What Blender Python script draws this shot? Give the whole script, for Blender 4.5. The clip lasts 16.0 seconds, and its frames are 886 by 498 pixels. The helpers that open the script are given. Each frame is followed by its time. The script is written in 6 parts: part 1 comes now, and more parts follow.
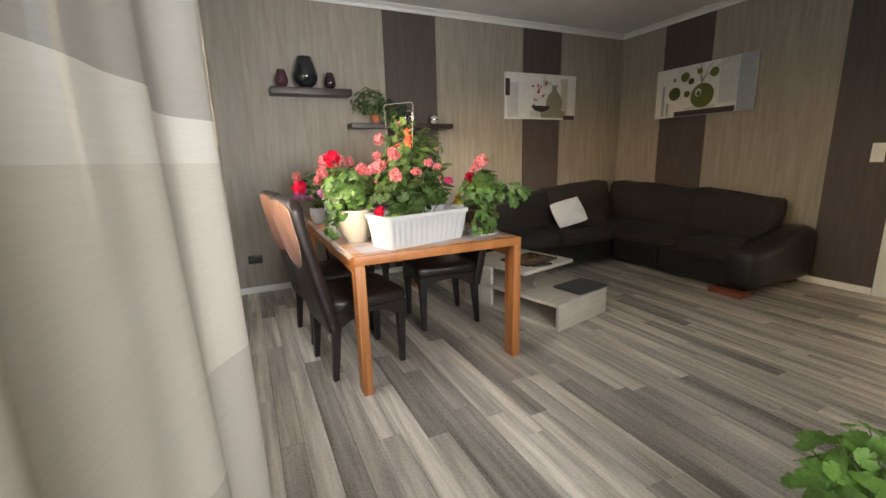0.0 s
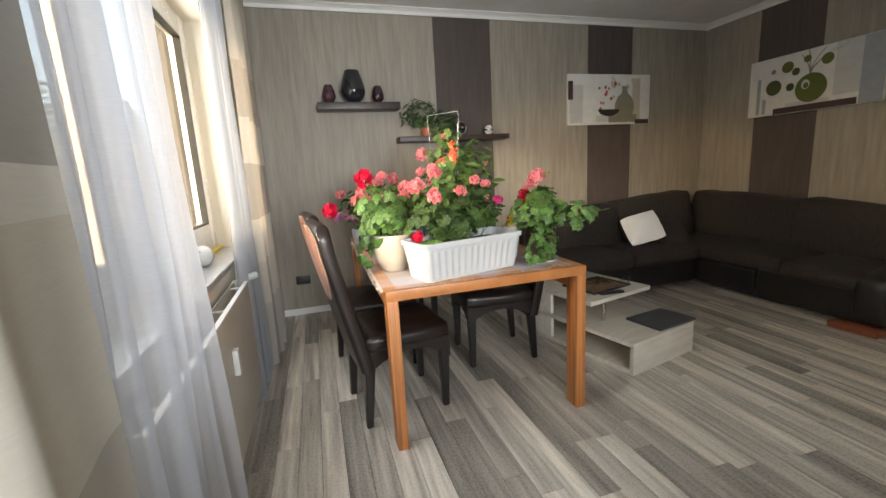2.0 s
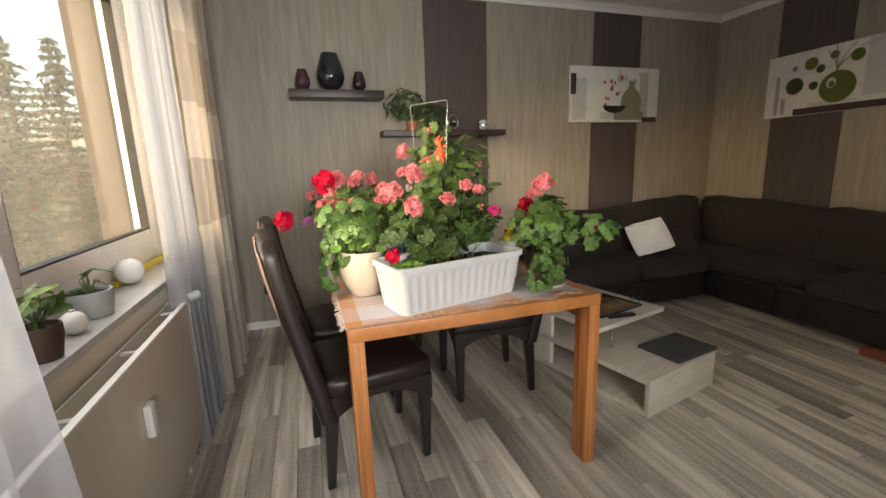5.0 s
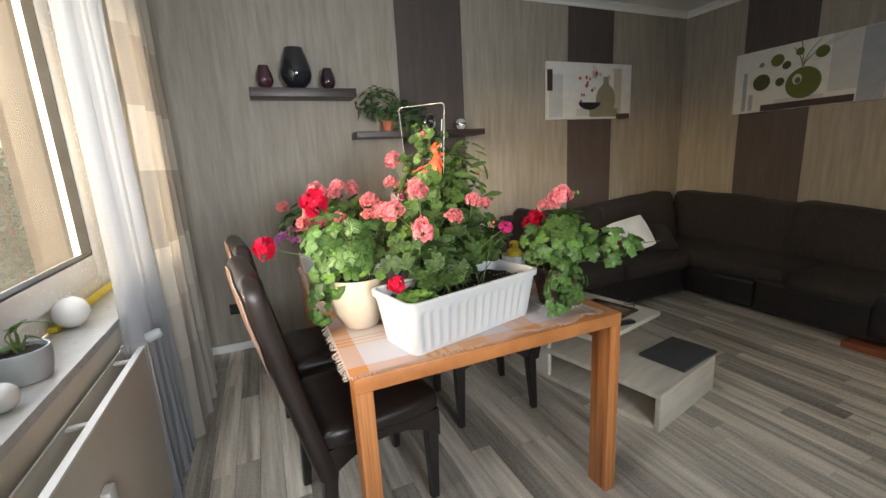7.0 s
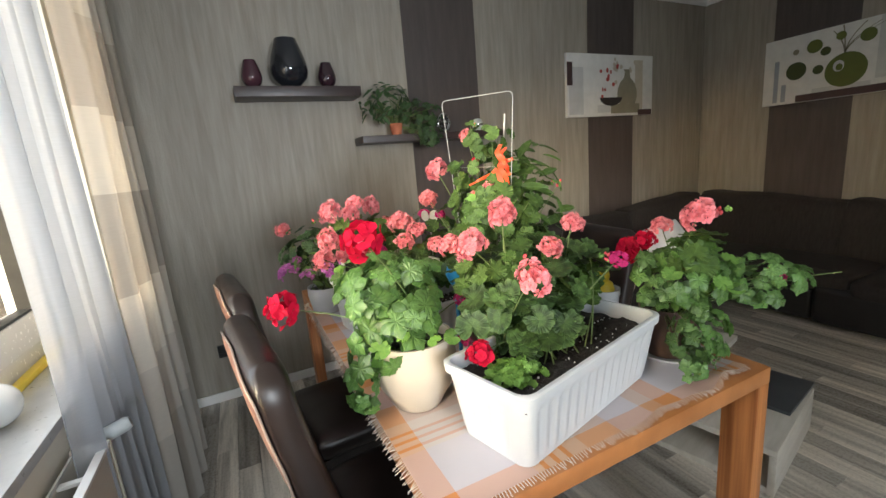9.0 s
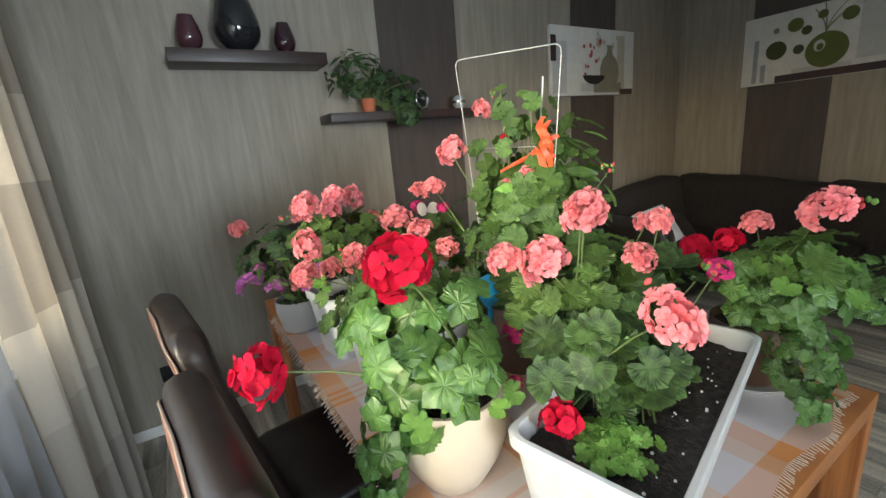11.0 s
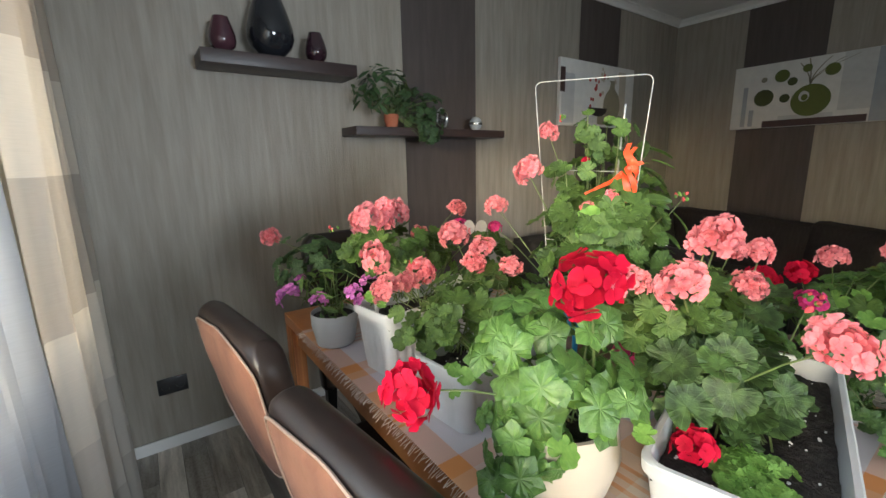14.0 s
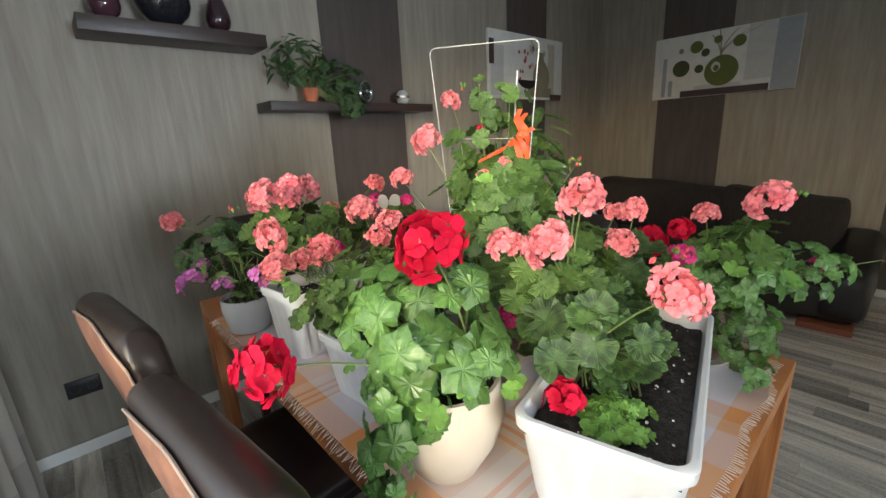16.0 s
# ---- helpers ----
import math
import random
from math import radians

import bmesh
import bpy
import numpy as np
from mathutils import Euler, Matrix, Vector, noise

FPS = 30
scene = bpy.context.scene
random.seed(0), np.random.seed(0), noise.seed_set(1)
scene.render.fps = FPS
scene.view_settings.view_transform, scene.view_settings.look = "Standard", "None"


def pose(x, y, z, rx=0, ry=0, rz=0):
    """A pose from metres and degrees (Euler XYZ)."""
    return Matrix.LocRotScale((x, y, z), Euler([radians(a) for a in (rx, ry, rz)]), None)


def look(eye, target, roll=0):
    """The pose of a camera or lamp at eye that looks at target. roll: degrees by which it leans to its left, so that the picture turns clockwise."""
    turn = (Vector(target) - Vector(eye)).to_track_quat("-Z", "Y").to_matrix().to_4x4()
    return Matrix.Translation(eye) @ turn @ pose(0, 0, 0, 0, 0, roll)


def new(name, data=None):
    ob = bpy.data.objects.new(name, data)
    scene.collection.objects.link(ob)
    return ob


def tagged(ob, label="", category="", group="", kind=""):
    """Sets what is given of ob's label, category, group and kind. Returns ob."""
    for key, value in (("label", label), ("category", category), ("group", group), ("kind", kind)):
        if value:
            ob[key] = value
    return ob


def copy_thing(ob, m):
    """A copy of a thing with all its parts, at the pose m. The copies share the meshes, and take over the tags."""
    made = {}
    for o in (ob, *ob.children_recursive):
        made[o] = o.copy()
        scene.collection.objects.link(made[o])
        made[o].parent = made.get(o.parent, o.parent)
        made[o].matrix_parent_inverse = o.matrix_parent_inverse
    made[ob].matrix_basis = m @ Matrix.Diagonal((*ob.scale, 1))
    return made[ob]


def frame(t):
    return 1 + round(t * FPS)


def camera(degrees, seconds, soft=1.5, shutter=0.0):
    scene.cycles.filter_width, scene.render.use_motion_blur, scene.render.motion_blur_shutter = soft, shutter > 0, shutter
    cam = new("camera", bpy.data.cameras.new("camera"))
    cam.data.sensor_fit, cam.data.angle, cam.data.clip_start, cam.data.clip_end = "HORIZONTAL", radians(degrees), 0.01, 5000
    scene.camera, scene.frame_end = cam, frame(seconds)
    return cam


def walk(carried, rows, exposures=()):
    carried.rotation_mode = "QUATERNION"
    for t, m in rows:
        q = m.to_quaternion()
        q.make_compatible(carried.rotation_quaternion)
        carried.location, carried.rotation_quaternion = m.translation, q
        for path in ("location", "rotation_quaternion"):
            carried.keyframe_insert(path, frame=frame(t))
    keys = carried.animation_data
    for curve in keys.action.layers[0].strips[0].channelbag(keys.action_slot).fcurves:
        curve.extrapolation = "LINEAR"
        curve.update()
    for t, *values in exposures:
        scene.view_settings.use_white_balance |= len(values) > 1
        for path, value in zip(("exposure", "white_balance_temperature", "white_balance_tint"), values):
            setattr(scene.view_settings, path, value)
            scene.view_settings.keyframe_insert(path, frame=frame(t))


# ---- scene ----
cam = camera(93.5, 16.0)
PATH = [
    (0, (0.375, 0.492, 1.211), (1.202, 2.262, 0.785), -1.6),
    (0.5, (0.427, 0.585, 1.215), (1.167, 2.397, 0.807), -1.0),
    (1, (0.467, 0.608, 1.221), (1.076, 2.469, 0.811), -2.1),
    (1.5, (0.554, 0.714, 1.212), (1.124, 2.589, 0.811), -2.7),
    (2, (0.579, 0.77, 1.237), (1.137, 2.655, 0.87), -3.2),
    (2.5, (0.538, 0.899, 1.239), (1.001, 2.811, 0.875), -3.7),
    (3, (0.564, 0.991, 1.257), (0.991, 2.911, 0.894), -3.7),
    (3.5, (0.671, 1.056, 1.247), (1.109, 2.972, 0.878), -3.4),
    (4, (0.749, 1.109, 1.233), (1.222, 3.013, 0.844), -3.0),
    (6.5, (0.669, 1.25, 1.326), (1.427, 3.06, 0.935), -2.0),
    (7, (0.652, 1.394, 1.333), (1.417, 3.193, 0.909), -3.1),
    (7.5, (0.709, 1.567, 1.357), (1.483, 3.369, 0.967), -4.4),
    (8, (0.727, 1.651, 1.352), (1.52, 3.438, 0.933), -5.2),
    (8.5, (0.668, 1.763, 1.357), (1.483, 3.545, 0.957), -5.3),
    (9, (0.592, 1.908, 1.363), (1.433, 3.675, 0.953), -4.9),
    (11.5, (0.599, 2.364, 1.362), (1.696, 3.951, 0.836), -4.1),
    (12, (0.513, 2.469, 1.363), (1.689, 3.994, 0.824), -3.0),
    (12.5, (0.418, 2.513, 1.355), (1.572, 4.057, 0.822), -2.0),
    (13, (0.378, 2.49, 1.368), (1.484, 4.101, 0.945), -1.4),
    (13.5, (0.373, 2.451, 1.369), (1.464, 4.085, 0.995), -0.9),
    (14, (0.396, 2.424, 1.365), (1.533, 4.018, 0.954), -1.2),
    (14.5, (0.408, 2.402, 1.369), (1.613, 3.944, 0.956), -1.8),
    (15, (0.437, 2.392, 1.361), (1.671, 3.891, 0.881), -2.3),
    (15.5, (0.465, 2.367, 1.34), (1.718, 3.833, 0.808), -2.6),
    (16, (0.502, 2.35, 1.343), (1.791, 3.789, 0.826), -2.7),
]
STOPS = [(0.0, 2.36, 6700, 10), (0.5, 2.50, 6300, 6), (2.0, 2.42, 6500, 8), (3.5, 2.20, 6900, 10), (4.0, 2.14, 7050, 10), (6.5, 2.33, 6850, 12), (7.0, 2.33, 6300, 8), (7.5, 2.30, 6050, 6), (9.0, 2.20, 6050, 6), (11.5, 2.04, 5700, 1), (13.0, 2.05, 5600, 2), (14.5, 2.00, 5850, 5), (16.0, 2.05, 5800, 4)]
walk(cam, [(t, look(eye, target, roll)) for t, eye, target, roll in PATH], STOPS)

# ---- daylight and rear fill ----
world = bpy.data.worlds.new("sky")
scene.world = world
world.use_nodes = True
wn = world.node_tree.nodes
sky = wn.new("ShaderNodeTexSky")
sky.sky_type = "NISHITA"
sky.sun_disc = False
sky.sun_elevation = radians(12)
sky.sun_rotation = radians(-125)
sky.dust_density = 4.0
wn["Background"].inputs["Strength"].default_value = 0.15
world.node_tree.links.new(sky.outputs[0], wn["Background"].inputs["Color"])

SUN_WAY = Vector((0.80, 0.55, -0.21))
sun = new("sun", bpy.data.lights.new("sun", "SUN"))
sun.data.energy, sun.data.angle, sun.data.color = 0.32, radians(5), (1.0, 0.91, 0.78)
sun.matrix_world = look((-6, -2, 4), Vector((-6, -2, 4)) + SUN_WAY)

day = new("window_daylight", bpy.data.lights.new("window_daylight", "AREA"))
day.data.shape, day.data.size, day.data.size_y = "RECTANGLE", 2.3, 1.2
day.data.energy, day.data.color = 5.4, (0.98, 0.985, 1.0)
day.matrix_world = look((-0.065, 2.76, 1.60), (3.0, 2.76, 1.60))

# fill lamp behind the camera, added to brighten the room; no source seen there
rear = new("rear_fill_light", bpy.data.lights.new("rear_fill_light", "AREA"))
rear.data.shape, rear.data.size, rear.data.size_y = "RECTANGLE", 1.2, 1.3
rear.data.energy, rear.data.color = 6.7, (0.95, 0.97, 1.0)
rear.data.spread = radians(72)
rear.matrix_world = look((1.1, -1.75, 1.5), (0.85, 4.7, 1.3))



# ---- materials ----
def node(nt, kind, **values):
    n = nt.nodes.new(kind)
    for key, value in values.items():
        n.inputs[key.replace("_", " ")].default_value = value
    return n


def material(name, dark, light, rough=0.5, scale=(8, 8, 8), detail=6.0, bump=0.1, metal=0.0, fine=60.0, sheen=0.0,
             vary=0.0, coat=0.0, spread=(0.3, 0.7), through_light=0.0):
    """Two tones by a stretched noise, a fine second noise, and a bump from both."""
    m = bpy.data.materials.new(name)
    m.use_nodes = True
    nt = m.node_tree
    bsdf = nt.nodes["Principled BSDF"]
    co = nt.nodes.new("ShaderNodeTexCoord")
    mp = nt.nodes.new("ShaderNodeMapping")
    mp.inputs["Scale"].default_value = scale
    nt.links.new(co.outputs["Object"], mp.inputs["Vector"])
    big = node(nt, "ShaderNodeTexNoise", Scale=1.0, Detail=detail, Roughness=0.6)
    nt.links.new(mp.outputs[0], big.inputs["Vector"])
    small = node(nt, "ShaderNodeTexNoise", Scale=fine, Detail=3.0)
    nt.links.new(co.outputs["Object"], small.inputs["Vector"])
    ramp = nt.nodes.new("ShaderNodeValToRGB")
    ramp.color_ramp.elements[0].position, ramp.color_ramp.elements[1].position = spread
    ramp.color_ramp.elements[0].color, ramp.color_ramp.elements[1].color = (*dark, 1), (*light, 1)
    nt.links.new(big.outputs["Fac"], ramp.inputs["Fac"])
    hsv = nt.nodes.new("ShaderNodeHueSaturation")
    nt.links.new(ramp.outputs["Color"], hsv.inputs["Color"])
    if vary:
        info = nt.nodes.new("ShaderNodeObjectInfo")
        span = nt.nodes.new("ShaderNodeMapRange")
        span.inputs["To Min"].default_value, span.inputs["To Max"].default_value = 1 - vary, 1 + vary
        nt.links.new(info.outputs["Random"], span.inputs["Value"])
        nt.links.new(span.outputs[0], hsv.inputs["Value"])
    nt.links.new(hsv.outputs["Color"], bsdf.inputs["Base Color"])
    rr = nt.nodes.new("ShaderNodeMapRange")
    rr.inputs["To Min"].default_value, rr.inputs["To Max"].default_value = max(0.03, rough - 0.08), min(1, rough + 0.08)
    nt.links.new(small.outputs["Fac"], rr.inputs["Value"])
    nt.links.new(rr.outputs[0], bsdf.inputs["Roughness"])
    bsdf.inputs["Metallic"].default_value = metal
    bsdf.inputs["Sheen Weight"].default_value = sheen
    bsdf.inputs["Coat Weight"].default_value = coat
    if bump:
        mix = nt.nodes.new("ShaderNodeMath")
        mix.operation = "ADD"
        nt.links.new(big.outputs["Fac"], mix.inputs[0])
        half = nt.nodes.new("ShaderNodeMath")
        half.operation = "MULTIPLY"
        half.inputs[1].default_value = 0.4
        nt.links.new(small.outputs["Fac"], half.inputs[0])
        nt.links.new(half.outputs[0], mix.inputs[1])
        bp = node(nt, "ShaderNodeBump", Strength=bump, Distance=0.01)
        nt.links.new(mix.outputs[0], bp.inputs["Height"])
        nt.links.new(bp.outputs[0], bsdf.inputs["Normal"])
    if through_light:
        tr = nt.nodes.new("ShaderNodeBsdfTranslucent")
        nt.links.new(hsv.outputs["Color"], tr.inputs["Color"])
        ms = nt.nodes.new("ShaderNodeMixShader")
        ms.inputs[0].default_value = through_light
        nt.links.new(bsdf.outputs[0], ms.inputs[1])
        nt.links.new(tr.outputs[0], ms.inputs[2])
        nt.links.new(ms.outputs[0], nt.nodes["Material Output"].inputs["Surface"])
    return m


def sheer(name, color, clear, ramp_z=(), glow=0.5, twigs=False):
    """Thin curtain cloth: part holes, part cloth that lets light through."""
    m = bpy.data.materials.new(name)
    m.use_nodes = True
    nt = m.node_tree
    co = nt.nodes.new("ShaderNodeTexCoord")
    wave = node(nt, "ShaderNodeTexNoise", Scale=1.0, Detail=3.0)
    mp = nt.nodes.new("ShaderNodeMapping")
    mp.inputs["Scale"].default_value = (30, 30, 400)
    nt.links.new(co.outputs["Object"], mp.inputs["Vector"])
    nt.links.new(mp.outputs[0], wave.inputs["Vector"])
    diff = nt.nodes.new("ShaderNodeBsdfDiffuse")
    tran = nt.nodes.new("ShaderNodeBsdfTranslucent")
    hole = nt.nodes.new("ShaderNodeBsdfTransparent")
    tone = nt.nodes.new("ShaderNodeValToRGB")
    tone.color_ramp.elements[0].color = (*[c * 0.86 for c in color], 1)
    tone.color_ramp.elements[1].color = (*color, 1)
    nt.links.new(wave.outputs["Fac"], tone.inputs["Fac"])
    source = tone.outputs["Color"]
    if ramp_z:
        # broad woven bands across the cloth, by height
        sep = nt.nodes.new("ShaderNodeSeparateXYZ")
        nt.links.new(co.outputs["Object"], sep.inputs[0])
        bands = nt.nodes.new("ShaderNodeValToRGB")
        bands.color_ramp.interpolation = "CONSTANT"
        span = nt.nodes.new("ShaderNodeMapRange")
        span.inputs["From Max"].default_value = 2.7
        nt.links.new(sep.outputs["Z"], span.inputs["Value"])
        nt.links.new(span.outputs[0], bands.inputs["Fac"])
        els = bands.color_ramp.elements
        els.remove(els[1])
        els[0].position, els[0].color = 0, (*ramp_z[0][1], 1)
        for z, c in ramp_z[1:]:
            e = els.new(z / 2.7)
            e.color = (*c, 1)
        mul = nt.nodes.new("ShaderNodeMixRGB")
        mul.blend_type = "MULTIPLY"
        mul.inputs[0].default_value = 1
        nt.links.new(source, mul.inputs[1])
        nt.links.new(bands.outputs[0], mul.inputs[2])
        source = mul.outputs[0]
    if twigs:
        # thin winding twig lines woven into the cloth
        line = node(nt, "ShaderNodeTexWave", Scale=0.55, Distortion=9.0, Detail=1.0)
        line.inputs["Detail Scale"].default_value = 0.7
        nt.links.new(co.outputs["Object"], line.inputs["Vector"])
        thin = nt.nodes.new("ShaderNodeValToRGB")
        for k, (p, v) in enumerate(((0.935, 1.0), (0.965, 0.80))):
            thin.color_ramp.elements[k].position, thin.color_ramp.elements[k].color = p, (v, v, v, 1)
        nt.links.new(line.outputs["Fac"], thin.inputs["Fac"])
        mul = nt.nodes.new("ShaderNodeMixRGB")
        mul.blend_type = "MULTIPLY"
        mul.inputs[0].default_value = 1
        nt.links.new(source, mul.inputs[1])
        nt.links.new(thin.outputs[0], mul.inputs[2])
        source = mul.outputs[0]
    nt.links.new(source, diff.inputs["Color"])
    nt.links.new(source, tran.inputs["Color"])
    a, b = nt.nodes.new("ShaderNodeMixShader"), nt.nodes.new("ShaderNodeMixShader")
    a.inputs[0].default_value, b.inputs[0].default_value = glow, clear
    nt.links.new(diff.outputs[0], a.inputs[1])
    nt.links.new(tran.outputs[0], a.inputs[2])
    nt.links.new(a.outputs[0], b.inputs[1])
    nt.links.new(hole.outputs[0], b.inputs[2])
    nt.links.new(b.outputs[0], nt.nodes["Material Output"].inputs["Surface"])
    return m


def plain_glass():
    """Pane with a faint mirror image and an added translucent veil imitating glare."""
    m = bpy.data.materials.new("window_glass")
    m.use_nodes = True
    nt = m.node_tree
    gloss, clear = nt.nodes.new("ShaderNodeBsdfGlossy"), nt.nodes.new("ShaderNodeBsdfTransparent")
    haze, ms, md = nt.nodes.new("ShaderNodeBsdfTranslucent"), nt.nodes.new("ShaderNodeMixShader"), nt.nodes.new("ShaderNodeMixShader")
    gloss.inputs["Roughness"].default_value = 0.02
    haze.inputs["Color"].default_value = (0.9, 0.9, 0.9, 1)
    co = nt.nodes.new("ShaderNodeTexCoord")
    haze_noise = node(nt, "ShaderNodeTexNoise", Scale=3.0, Detail=5.0)
    nt.links.new(co.outputs["Object"], haze_noise.inputs["Vector"])
    span = nt.nodes.new("ShaderNodeMapRange")
    span.inputs["To Min"].default_value, span.inputs["To Max"].default_value = 0.02, 0.07
    nt.links.new(haze_noise.outputs["Fac"], span.inputs["Value"])
    nt.links.new(span.outputs[0], md.inputs[0])
    ms.inputs[0].default_value = 0.05
    nt.links.new(clear.outputs[0], md.inputs[1])
    nt.links.new(haze.outputs[0], md.inputs[2])
    nt.links.new(md.outputs[0], ms.inputs[1])
    nt.links.new(gloss.outputs[0], ms.inputs[2])
    nt.links.new(ms.outputs[0], nt.nodes["Material Output"].inputs["Surface"])
    return m


def plank_material():
    m = material("laminate_plank", (0.285, 0.254, 0.212), (0.80, 0.738, 0.645), rough=0.28, scale=(24, 1.2, 1), detail=7, bump=0.05,
                 fine=90, vary=0.45, spread=(0.30, 0.70))
    nt = m.node_tree
    info = nt.nodes.new("ShaderNodeObjectInfo")
    shift = nt.nodes.new("ShaderNodeVectorMath")
    shift.operation = "ADD"
    grow = nt.nodes.new("ShaderNodeMath")
    grow.operation = "MULTIPLY"
    grow.inputs[1].default_value = 40
    nt.links.new(info.outputs["Random"], grow.inputs[0])
    mp = next(n for n in nt.nodes if n.bl_idname == "ShaderNodeMapping")
    big = mp.outputs[0].links[0].to_node
    nt.links.new(mp.outputs[0], shift.inputs[0])
    nt.links.new(grow.outputs[0], shift.inputs[1])
    nt.links.new(shift.outputs[0], big.inputs["Vector"])
    return m


